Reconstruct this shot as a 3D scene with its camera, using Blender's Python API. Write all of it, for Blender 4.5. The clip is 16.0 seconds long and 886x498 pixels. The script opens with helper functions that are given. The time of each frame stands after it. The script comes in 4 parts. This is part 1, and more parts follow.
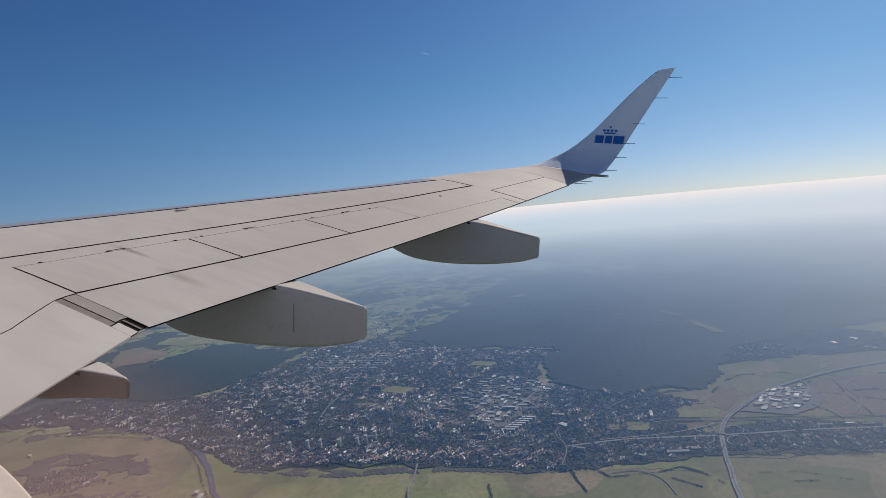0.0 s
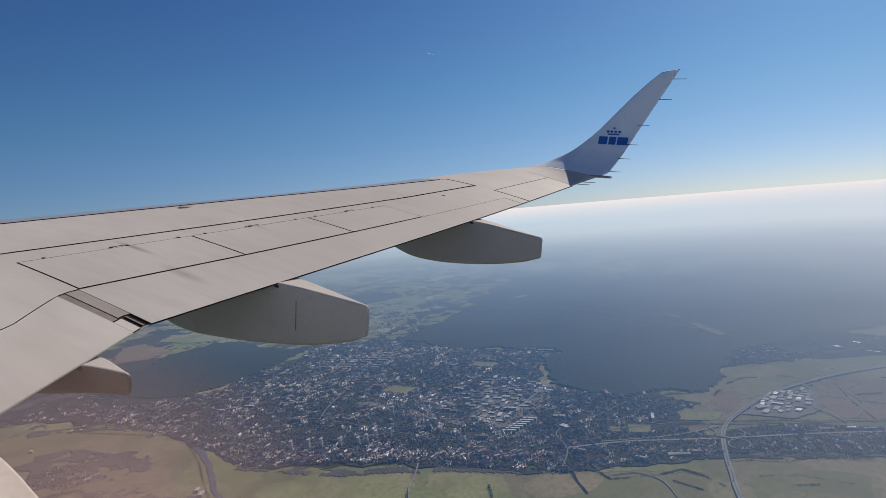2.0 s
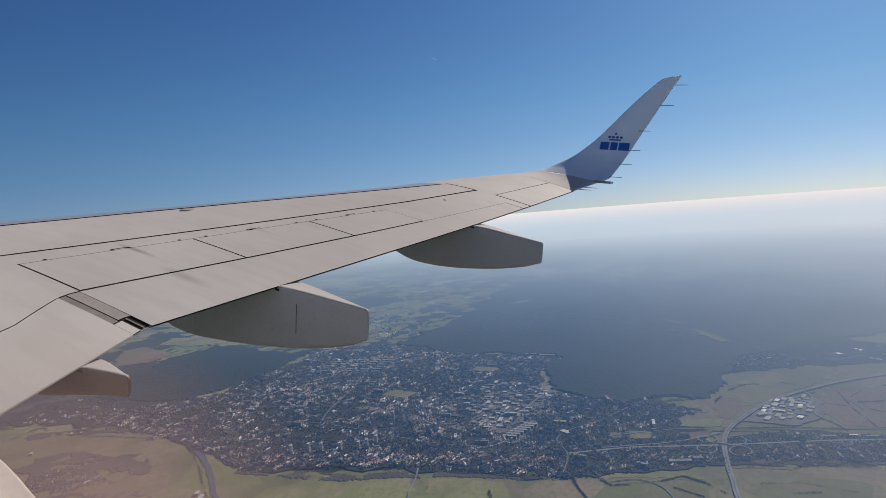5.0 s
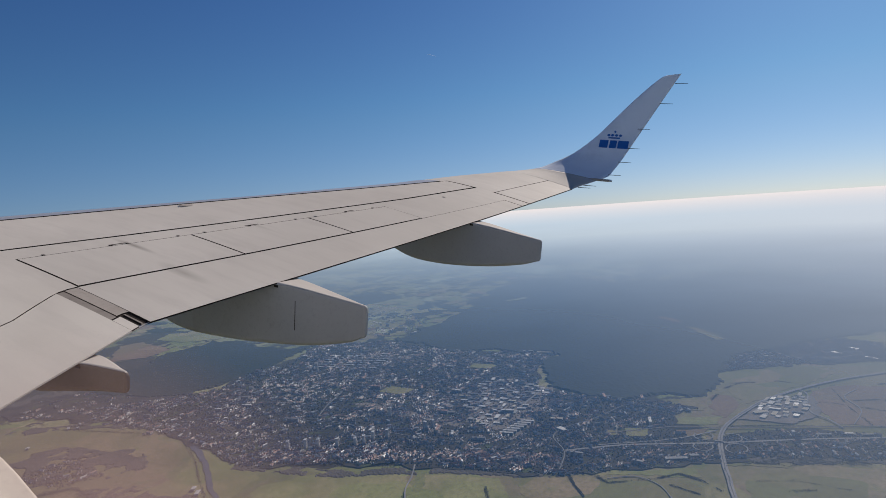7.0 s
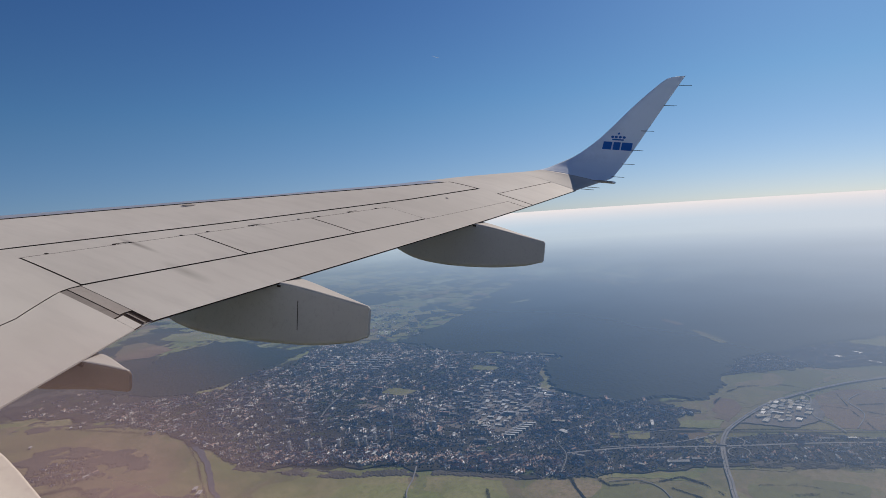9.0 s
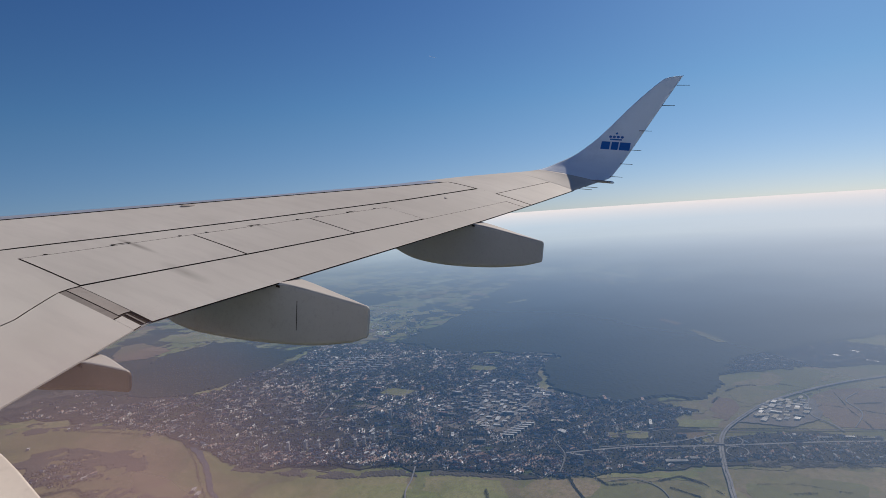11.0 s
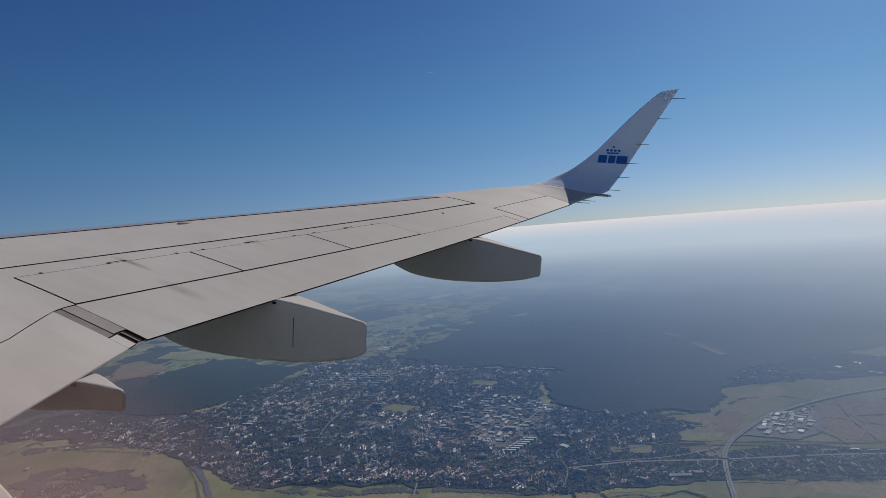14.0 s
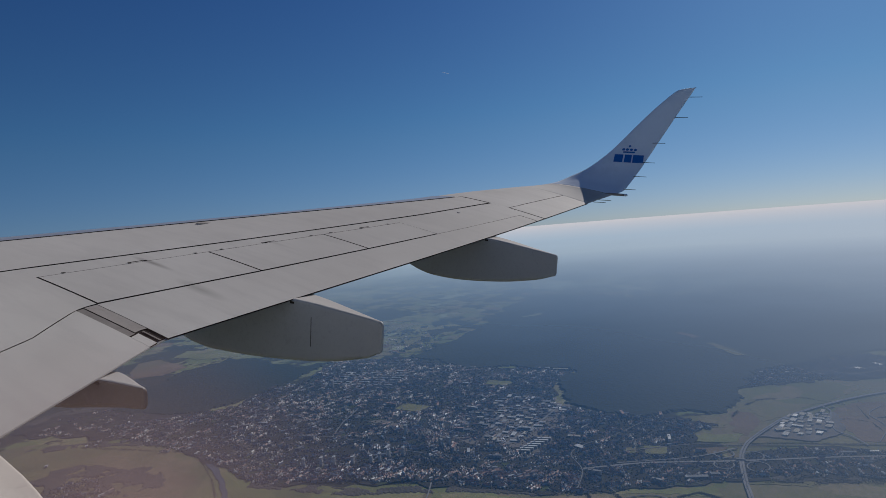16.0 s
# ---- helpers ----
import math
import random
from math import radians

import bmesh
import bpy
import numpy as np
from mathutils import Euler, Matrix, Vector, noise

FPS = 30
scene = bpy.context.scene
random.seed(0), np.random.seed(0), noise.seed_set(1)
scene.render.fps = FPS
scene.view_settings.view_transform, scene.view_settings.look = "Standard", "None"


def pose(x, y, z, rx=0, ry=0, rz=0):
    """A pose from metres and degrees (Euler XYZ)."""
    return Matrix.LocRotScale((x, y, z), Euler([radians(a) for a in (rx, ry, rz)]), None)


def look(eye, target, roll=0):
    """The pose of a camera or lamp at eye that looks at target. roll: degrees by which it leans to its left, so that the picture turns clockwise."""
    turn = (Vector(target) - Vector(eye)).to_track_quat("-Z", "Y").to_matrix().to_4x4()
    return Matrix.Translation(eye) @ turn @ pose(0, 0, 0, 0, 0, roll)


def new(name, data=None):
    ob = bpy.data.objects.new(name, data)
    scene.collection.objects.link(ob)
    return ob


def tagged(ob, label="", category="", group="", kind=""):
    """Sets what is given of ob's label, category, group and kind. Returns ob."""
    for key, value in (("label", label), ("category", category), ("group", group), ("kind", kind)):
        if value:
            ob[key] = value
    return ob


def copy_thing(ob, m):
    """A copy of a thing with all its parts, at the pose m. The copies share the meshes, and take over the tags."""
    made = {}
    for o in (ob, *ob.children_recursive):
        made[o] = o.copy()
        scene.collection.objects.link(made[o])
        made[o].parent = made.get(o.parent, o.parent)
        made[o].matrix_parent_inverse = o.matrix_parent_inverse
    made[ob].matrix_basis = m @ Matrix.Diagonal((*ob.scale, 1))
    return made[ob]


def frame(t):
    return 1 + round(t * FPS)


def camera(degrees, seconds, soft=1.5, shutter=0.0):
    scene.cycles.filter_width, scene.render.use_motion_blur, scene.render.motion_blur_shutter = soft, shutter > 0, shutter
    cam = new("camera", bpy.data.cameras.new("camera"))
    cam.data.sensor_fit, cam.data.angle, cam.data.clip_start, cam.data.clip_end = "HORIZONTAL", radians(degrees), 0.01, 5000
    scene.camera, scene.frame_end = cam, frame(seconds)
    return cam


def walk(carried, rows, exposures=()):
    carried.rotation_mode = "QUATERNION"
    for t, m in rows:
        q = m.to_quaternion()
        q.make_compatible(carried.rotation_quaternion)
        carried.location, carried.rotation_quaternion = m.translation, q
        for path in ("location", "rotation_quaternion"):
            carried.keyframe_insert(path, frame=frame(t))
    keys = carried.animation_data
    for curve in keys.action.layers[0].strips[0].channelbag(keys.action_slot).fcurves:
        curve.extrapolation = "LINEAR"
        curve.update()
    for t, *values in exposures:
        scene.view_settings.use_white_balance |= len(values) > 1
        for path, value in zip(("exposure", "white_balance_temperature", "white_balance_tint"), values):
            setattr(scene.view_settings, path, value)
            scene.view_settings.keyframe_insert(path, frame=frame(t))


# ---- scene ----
# The aircraft flies nose up and a little right wing low: its own axes are
# x to the right wing tip, y forward, z up through the cabin roof.
PLANE = Matrix(((0.999602, -0.002385, -0.028107, -1.2094),
                (-0.002385, 0.985701, -0.168487, 10.0635),
                (0.028107, 0.168487, 0.985303, 139.9072),
                (0, 0, 0, 1)))

cam = camera(68.9, 16.0, soft=0.65)

# seconds, then the phone in the cabin: x, y, z, heading, pitch, lean
SEAT = [
    (0, 1.2401, -9.9079, 1.7589, 25.433, -10.277, 2.484),
    (0.5, 1.2431, -9.9081, 1.7522, 25.344, -10.256, 2.905),
    (1, 1.2321, -9.9261, 1.7665, 24.984, -10.272, 3.221),
    (1.5, 1.2251, -9.9103, 1.7524, 25.44, -10.324, 2.923),
    (2, 1.2376, -9.9115, 1.7517, 25.669, -10.282, 2.979),
    (2.5, 1.2422, -9.9234, 1.7626, 25.326, -10.662, 2.914),
    (3, 1.236, -9.9014, 1.7538, 25.19, -10.268, 3.381),
    (3.5, 1.2525, -9.8992, 1.7612, 25.907, -10.553, 2.92),
    (4, 1.2454, -9.9196, 1.7544, 25.773, -10.019, 3.059),
    (6.5, 1.2351, -9.9217, 1.748, 25.885, -9.933, 3.477),
    (7, 1.2355, -9.9069, 1.753, 25.612, -10.145, 3.645),
    (7.5, 1.2357, -9.9099, 1.7474, 25.544, -9.877, 3.91),
    (8, 1.2286, -9.9063, 1.759, 25.785, -9.857, 3.843),
    (8.5, 1.2358, -9.913, 1.7614, 25.83, -10.034, 3.813),
    (9, 1.241, -9.9018, 1.7407, 25.868, -10.015, 3.882),
    (9.2, 1.2343, -9.9265, 1.7611, 26.019, -10.62, 3.792),
    (11.5, 1.2278, -9.8956, 1.7371, 25.65, -9.91, 3.778),
    (12, 1.2246, -9.8963, 1.742, 25.69, -10.162, 3.495),
    (12.5, 1.2351, -9.9067, 1.7488, 25.61, -10.042, 3.459),
    (13, 1.2371, -9.9096, 1.7346, 25.568, -9.777, 3.379),
    (13.5, 1.2352, -9.9089, 1.7303, 25.387, -9.628, 3.37),
    (14, 1.2596, -9.9212, 1.7424, 25.787, -8.691, 3.264),
    (14.5, 1.2241, -9.8981, 1.7318, 26.918, -8.231, 2.839),
    (15, 1.2434, -9.9186, 1.7401, 26.836, -8.331, 3.038),
    (15.5, 1.2255, -9.9067, 1.7272, 25.632, -8.292, 3.678),
    (16, 1.2348, -9.9032, 1.7429, 27.029, -8.78, 3.024),
]


def from_seat(x, y, z, heading, pitch, lean):
    h, p = radians(heading), radians(pitch)
    eye = Vector((x, y, z))
    way = Vector((math.cos(p) * math.cos(h), math.cos(p) * math.sin(h), math.sin(p)))
    return PLANE @ look(eye, eye + way, lean)


walk(cam, [(r[0], from_seat(*r[1:])) for r in SEAT],
     ((0, 0.04, 6500, 10), (7, 0.0, 6500, 10), (12, -0.04, 6480, 10), (13, -0.12, 6450, 10), (14, -0.25, 6250, 9), (15, -0.48, 6000, 8), (16, -0.55, 5950, 8)))

# ---- light ----
SUN = Vector((0.80, -0.12, 0.588)).normalized()
world = bpy.data.worlds.new("sky")
scene.world = world
world.use_nodes = True
wt = world.node_tree
sky = wt.nodes.new("ShaderNodeTexSky")
sky.sky_type = "NISHITA"
sky.sun_disc = False
sky.sun_elevation = math.asin(SUN.z)
sky.sun_rotation = math.atan2(SUN.x, SUN.y)
sky.altitude = 1000.0
sky.air_density = 0.7
sky.dust_density = 0.9
sky.ozone_density = 2.0
# from this height the horizon dips below the level line
dip = wt.nodes.new("ShaderNodeVectorMath")
dip.inputs[1].default_value = (0, 0, 0.035)
wt.links.new(wt.nodes.new("ShaderNodeTexCoord").outputs["Generated"], dip.inputs[0])
wt.links.new(dip.outputs[0], sky.inputs["Vector"])
tint = wt.nodes.new("ShaderNodeMix")
tint.data_type, tint.blend_type = "RGBA", "MULTIPLY"
tint.inputs[0].default_value = 1.0
deep = wt.nodes.new("ShaderNodeMapRange")
deep.inputs[1].default_value, deep.inputs[2].default_value = 0.03, 0.19
split_way = wt.nodes.new("ShaderNodeSeparateXYZ")
wt.links.new(dip.outputs[0], split_way.inputs[0])
wt.links.new(split_way.outputs["Z"], deep.inputs[0])
blue = wt.nodes.new("ShaderNodeMix")
blue.data_type = "RGBA"
blue.inputs[6].default_value = (0.635, 0.735, 0.90, 1)
blue.inputs[7].default_value = (0.505, 0.82, 0.975, 1)
wt.links.new(deep.outputs[0], blue.inputs[0])
high = wt.nodes.new("ShaderNodeMapRange")
high.inputs[1].default_value, high.inputs[2].default_value = 0.16, 0.40
wt.links.new(split_way.outputs["Z"], high.inputs[0])
zenith = wt.nodes.new("ShaderNodeMix")
zenith.data_type = "RGBA"
zenith.inputs[7].default_value = (0.385, 0.685, 1.05, 1)
wt.links.new(high.outputs[0], zenith.inputs[0])
wt.links.new(blue.outputs[2], zenith.inputs[6])
wt.links.new(zenith.outputs[2], tint.inputs[7])
wt.links.new(sky.outputs["Color"], tint.inputs[6])
wt.links.new(tint.outputs[2], wt.nodes["Background"].inputs["Color"])
wt.nodes["Background"].inputs["Strength"].default_value = 0.071

sun_data = bpy.data.lights.new("sun", "SUN")
sun_data.energy = 4.6
sun_data.angle = radians(0.5)
sun_data.color = (1.0, 0.895, 0.785)
sun = new("sun", sun_data)
sun.matrix_world = look(SUN * 200, (0, 0, 0))


# ---- materials ----
def nodes_of(name):
    m = bpy.data.materials.new(name)
    m.use_nodes = True
    t = m.node_tree
    return m, t, t.nodes["Principled BSDF"]


def node(t, kind, **values):
    n = t.nodes.new(kind)
    for k, v in values.items():
        n.inputs[k].default_value = v
    return n


def mixed(t, a, b, fac):
    """A colour between a and b, sockets or plain colours, by the socket fac."""
    n = t.nodes.new("ShaderNodeMix")
    n.data_type = "RGBA"
    for i, v in ((6, a), (7, b)):
        if isinstance(v, tuple):
            n.inputs[i].default_value = (*v, 1)
        else:
            t.links.new(v, n.inputs[i])
    if isinstance(fac, float):
        n.inputs[0].default_value = fac
    else:
        t.links.new(fac, n.inputs[0])
    return n.outputs[2]


def ramp(t, src, a, b):
    n = t.nodes.new("ShaderNodeMapRange")
    n.inputs[1].default_value, n.inputs[2].default_value = a, b
    t.links.new(src, n.inputs[0])
    return n.outputs[0]


def noise_of(t, coord, scale, detail=4.0, rough=0.6):
    n = node(t, "ShaderNodeTexNoise", Scale=scale, Detail=detail, Roughness=rough)
    t.links.new(coord, n.inputs["Vector"])
    return n.outputs[0]


def surface(name, dark, light, rough, scale, fine, bump=0.0, metal=0.0, grime=None):
    """Two tones in large soft patches, a fine grain over them, a light relief."""
    m, t, p = nodes_of(name)
    co = t.nodes.new("ShaderNodeTexCoord").outputs["Object"]
    big = ramp(t, noise_of(t, co, scale), 0.3, 0.7)
    small = noise_of(t, co, fine, 6.0, 0.7)
    col = mixed(t, dark, light, big)
    col = mixed(t, col, tuple(0.82 * c for c in dark), ramp(t, small, 0.52, 0.85))
    if grime:
        col = mixed(t, col, grime, ramp(t, noise_of(t, co, scale * 2.7, 8.0, 0.75), 0.58, 0.9))
    t.links.new(col, p.inputs["Base Color"])
    r = t.nodes.new("ShaderNodeMapRange")
    r.inputs[3].default_value, r.inputs[4].default_value = rough * 0.85, min(1.0, rough * 1.2)
    t.links.new(small, r.inputs[0])
    t.links.new(r.outputs[0], p.inputs["Roughness"])
    p.inputs["Metallic"].default_value = metal
    if bump:
        b = node(t, "ShaderNodeBump", Strength=bump, Distance=0.01)
        t.links.new(small, b.inputs["Height"])
        t.links.new(b.outputs[0], p.inputs["Normal"])
    return m


def wing_paint_material():
    """Grey wing paint with soft streaks along the airflow and two oily trails behind the hinges."""
    m, t, p = nodes_of("wing_paint")
    co = t.nodes.new("ShaderNodeTexCoord").outputs["Object"]
    stretch = node(t, "ShaderNodeMapping", Scale=(3.0, 0.5, 1.0))
    t.links.new(co, stretch.inputs["Vector"])
    streak = ramp(t, noise_of(t, stretch.outputs[0], 2.2, 6.0, 0.65), 0.45, 0.8)
    big = ramp(t, noise_of(t, co, 0.45, 3.0), 0.35, 0.7)
    col = mixed(t, (0.462, 0.43, 0.393), (0.545, 0.511, 0.47), big)
    dim = t.nodes.new("ShaderNodeMath")
    dim.operation = "MULTIPLY"
    dim.inputs[1].default_value = 0.5
    t.links.new(streak, dim.inputs[0])
    col = mixed(t, col, (0.40, 0.37, 0.345), dim.outputs[0])
    for x, y, length, width, strength in ((5.85, -3.95, 0.36, 0.045, 0.65), (5.72, -4.82, 0.38, 0.085, 0.42), (7.2, -4.47, 0.3, 0.04, 0.2)):
        shift = node(t, "ShaderNodeMapping", Location=(-x / width, (y - length * 0.35) / -length, 0.0), Scale=(1 / width, 1 / length, 0.0))
        t.links.new(co, shift.inputs["Vector"])
        ball = t.nodes.new("ShaderNodeTexGradient")
        ball.gradient_type = "SPHERICAL"
        t.links.new(shift.outputs[0], ball.inputs["Vector"])
        fade = t.nodes.new("ShaderNodeMath")
        fade.operation = "MULTIPLY"
        fade.inputs[1].default_value = strength
        t.links.new(ball.outputs["Fac"], fade.inputs[0])
        col = mixed(t, col, (0.13, 0.115, 0.10), fade.outputs[0])
    t.links.new(col, p.inputs["Base Color"])
    p.inputs["Roughness"].default_value = 0.68
    p.inputs["Specular IOR Level"].default_value = 0.12
    b = node(t, "ShaderNodeBump", Strength=0.04, Distance=0.02)
    t.links.new(noise_of(t, co, 1.3, 2.0), b.inputs["Height"])
    t.links.new(b.outputs[0], p.inputs["Normal"])
    return m


PAINT = wing_paint_material()
WHITE = surface("winglet_paint", (0.66, 0.72, 0.805), (0.71, 0.77, 0.855), 0.6, 0.8, 1.2)
WHITE.node_tree.nodes["Principled BSDF"].inputs["Specular IOR Level"].default_value = 0.3
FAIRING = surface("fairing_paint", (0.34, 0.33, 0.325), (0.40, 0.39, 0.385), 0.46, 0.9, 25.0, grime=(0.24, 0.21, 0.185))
SEALANT = surface("dark_sealant", (0.022, 0.017, 0.014), (0.036, 0.029, 0.024), 0.9, 3.0, 60.0)
SEALANT.node_tree.nodes["Principled BSDF"].inputs["Specular IOR Level"].default_value = 0.1
SMUDGED = surface("smudged_seal", (0.15, 0.128, 0.11), (0.24, 0.21, 0.185), 0.6, 2.0, 12.0)
IVORY = surface("ivory_paint", (0.70, 0.63, 0.53), (0.78, 0.71, 0.61), 0.5, 0.9, 25.0)
# brown tone with shade and a reddish reflection put into the base colour
SHADED_BROWN = surface("shaded_fairing_paint", (0.085, 0.064, 0.05), (0.125, 0.094, 0.075), 0.5, 0.9, 25.0, grime=(0.06, 0.046, 0.036))
RUBBER = surface("worn_seal", (0.27, 0.235, 0.205), (0.36, 0.32, 0.285), 0.6, 2.0, 40.0)
SLAT = surface("slat_metal", (0.42, 0.42, 0.43), (0.47, 0.47, 0.48), 0.34, 0.6, 30.0, metal=0.3)
BLUE = surface("blue_marking", (0.02, 0.12, 0.40), (0.026, 0.14, 0.45), 0.35, 3.0, 50.0)


# ---- building helpers ----
def part(name, verts, faces, material, parent=None, label="", smooth=False):
    me = bpy.data.meshes.new(name)
    me.from_pydata([tuple(v) for v in verts], [], faces)
    bm = bmesh.new()
    bm.from_mesh(me)
    bmesh.ops.recalc_face_normals(bm, faces=bm.faces)
    bm.to_mesh(me)
    bm.free()
    if smooth:
        me.polygons.foreach_set("use_smooth", [True] * len(me.polygons))
    for m in (material if isinstance(material, (list, tuple)) else [material]):
        me.materials.append(m)
    ob = new(name, me)
    ob.parent = parent
    return tagged(ob, label)


def thing(name, label, category, m=None, group="", kind=""):
    ob = new(name)
    ob.empty_display_size = 0.2
    if m is not None:
        ob.matrix_world = m
    return tagged(ob, label, category, group, kind)


def box(cx, cy, cz, sx, sy, sz):
    v = [(cx + i * sx / 2, cy + j * sy / 2, cz + k * sz / 2) for i in (-1, 1) for j in (-1, 1) for k in (-1, 1)]
    return v, [(0, 1, 3, 2), (4, 6, 7, 5), (0, 4, 5, 1), (2, 3, 7, 6), (0, 2, 6, 4), (1, 5, 7, 3)]


def piecewise(x, pts):
    if x <= pts[0][0]:
        return pts[0][1]
    for (a, fa), (b, fb) in zip(pts, pts[1:]):
        if x <= b:
            return fa + (fb - fa) * (x - a) / (b - a)
    return pts[-1][1]


def loft(rings, close_ends=True):
    n = len(rings[0])
    verts = [p for r in rings for p in r]
    faces = [(i * n + j, i * n + (j + 1) % n, (i + 1) * n + (j + 1) % n, (i + 1) * n + j)
             for i in range(len(rings) - 1) for j in range(n)]
    if close_ends:
        faces += [tuple(range(n)), tuple(range((len(rings) - 1) * n, len(rings) * n))]
    return verts, faces


# ---- the wing ----
KINK, TIP = 4.83, 12.71


def half_thickness(c, ratio=0.11):
    c = min(max(c, 0.0), 1.0)
    return 5 * ratio * (0.2969 * math.sqrt(c) - 0.126 * c - 0.3516 * c ** 2 + 0.2843 * c ** 3 - 0.1036 * c ** 4)


def section(x):
    """Leading edge y, z, trailing edge y, z and chord of the wing at span x."""
    if x >= KINK:
        s = (x - KINK) / (TIP - KINK)
        yt, zt = -5.45 - 1.46 * s - 0.07 * math.sin(math.pi * min(1.0, s) ** 1.3), 0.03 + 0.89 * s
    else:
        yt, zt = -5.45 - 0.27 * (KINK - x), 0.03 - 0.113 * (KINK - x)
    yc, zc = -0.516 * (x - 5.65) - 2.1, 0.47 + 0.094 * (x - 5.65)
    ch = (yc - yt) / 0.87
    yl = yt + ch
    return yl, (zc - half_thickness(0.13) * ch - 0.13 * zt) / 0.87, yt, zt, ch


slat_line = lambda x: piecewise(x, ((4.5, 0.180), (5.6, 0.190), (6.6, 0.198), (8.0, 0.216), (9.6, 0.250), (11.0, 0.272)))


def top(x, c, lift=0.0):
    yl, zl, yt, zt, ch = section(x)
    # the nose droops ahead of the slat seam
    nose = max(0.0, 1.0 - c / slat_line(x))
    lift -= 0.034 * piecewise(x, ((5.0, 0.0), (8.5, 1.0), (10.6, 1.0), (11.6, 0.0))) * min(1.0, nose * 1.6)
    return Vector((x, yl + (yt - yl) * c, zl + (zt - zl) * c + half_thickness(c) * ch + lift))


def under(x, c):
    yl, zl, yt, zt, ch = section(x)
    return Vector((x, yl + (yt - yl) * c, zl + (zt - zl) * c - half_thickness(c) * ch * 0.8 - 0.015 * c))


wing = thing("airliner", "white airliner with a grey swept wing and an upturned winglet", "aircraft", PLANE)


def spaced(a, b, n):
    return [a + (b - a) * i / n for i in range(n + 1)]


def panel(name, x0, x1, c0, c1, label="", lift=0.0, thick=0.009, material=None, parent=None, nx=None, nc=10, ease=False, bare_aft=False):
    """A skin panel of the upper side between two spans, from chord line c0 to chord line c1."""
    nx = nx or max(3, int((x1 - x0) / 0.3))
    verts, faces = [], []
    cs = [(k / nc) ** (2 if ease else 1) for k in range(nc + 1)]
    for depth in (0.0, thick):
        for x in spaced(x0, x1, nx):
            a, b = c0(x), c1(x)
            verts += [top(x, a + (b - a) * k, lift - depth) for k in cs]
    w, half = nc + 1, (nx + 1) * (nc + 1)
    for o in (0, half):
        faces += [(o + i * w + k, o + i * w + k + 1, o + (i + 1) * w + k + 1, o + (i + 1) * w + k) for i in range(nx) for k in range(nc)]
    rim = [k for k in range(nc)] + [i * w + nc for i in range(nx)] + [nx * w + k for k in range(nc, 0, -1)] + [i * w for i in range(nx, 0, -1)]
    o, n = len(verts), len(rim)
    verts += [verts[k] for k in rim] + [verts[k + half] for k in rim]
    faces += [(o + k, o + (k + 1) % n, o + n + (k + 1) % n, o + n + k) for k in range(n)]
    ob = part(name, verts, faces, [material or PAINT, SEALANT], parent or wing, label)
    me = ob.data
    me.polygons.foreach_set("use_smooth", [True] * (nx * nc * 2) + [False] * n)
    # cut edges are sealed dark, but for a painted trailing edge
    me.polygons.foreach_set("material_index", [0] * (nx * nc * 2) + [0 if bare_aft and nc <= k < nc + nx else 1 for k in range(n)])
    return ob


def body_ring(x, sink=0.030, last=0.985):
    cs = [(k / 16) ** 2 * last for k in range(17)]
    return [top(x, c, -sink) for c in reversed(cs)] + [under(x, c) + Vector((0, 0, 0.006)) for c in cs[1:]]


v, f = loft([body_ring(x) for x in spaced(0.8, 12.70, 46)])
part("wing_box", v, f, SEALANT, wing, "dark sealed structure under the skin panels", smooth=False)
cs = [(k / 16) ** 2 for k in range(17)]
xs = spaced(0.8, 12.705, 44)
v = [under(x, c) for x in xs for c in cs]
v += [under(x, c) + Vector((0, 0, 0.004)) for x in xs for c in cs]
w, half = 17, 45 * 17
f = [(o + i * w + k, o + i * w + k + 1, o + (i + 1) * w + k + 1, o + (i + 1) * w + k) for o in (0, half) for i in range(44) for k in range(16)]
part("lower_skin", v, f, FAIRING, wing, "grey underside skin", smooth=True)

spar_line = lambda x: piecewise(x, ((1.5, 0.47), (4.95, 0.495), (7.05, 0.525), (9.63, 0.552), (11.15, 0.535)))
hinge_line = lambda x: piecewise(x, ((4.9, 0.572), (6.51, 0.588), (7.89, 0.603), (9.02, 0.618)))
flap_line = lambda x: piecewise(x, ((1.5, 0.88), (4.17, 0.828), (4.70, 0.785), (4.94, 0.782), (5.70, 0.792), (6.44, 0.803), (7.85, 0.82), (9.1, 0.835), (10.85, 0.858)))
aileron_line = lambda x: piecewise(x, ((11.0, 0.70), (12.7, 0.66)))
edge = lambda x: 1.0


def shifted(line, metres):
    return lambda x: line(x) + metres / section(x)[4]


def thinning(line, metres):
    """The same, closing up towards the tip."""
    return lambda x: line(x) + metres * piecewise(x, ((8.0, 1.0), (9.3, 0.4))) / section(x)[4]


panel("slat", 0.85, 10.94, lambda x: 0.0, shifted(slat_line, -0.005), "leading edge slat with a dark seam behind it", lift=0.008, thick=0.03, ease=True, nx=34, material=SLAT)
panel("wing_skin", 0.85, 11.04, shifted(slat_line, 0.012), shifted(spar_line, -0.020), nx=34)
panel("wing_skin", 11.07, 12.70, lambda x: 0.0, shifted(aileron_line, -0.007), ease=True, nc=14)
panel("wing_skin", 10.96, 11.069, lambda x: 0.0, shifted(slat_line, -0.004), ease=True)
panel("wing_skin", 0.85, 4.905, shifted(spar_line, 0.016), shifted(flap_line, -0.004), nx=45)
panel("wing_skin", 4.905, 9.035, shifted(spar_line, 0.016), shifted(hinge_line, -0.009), nx=14)
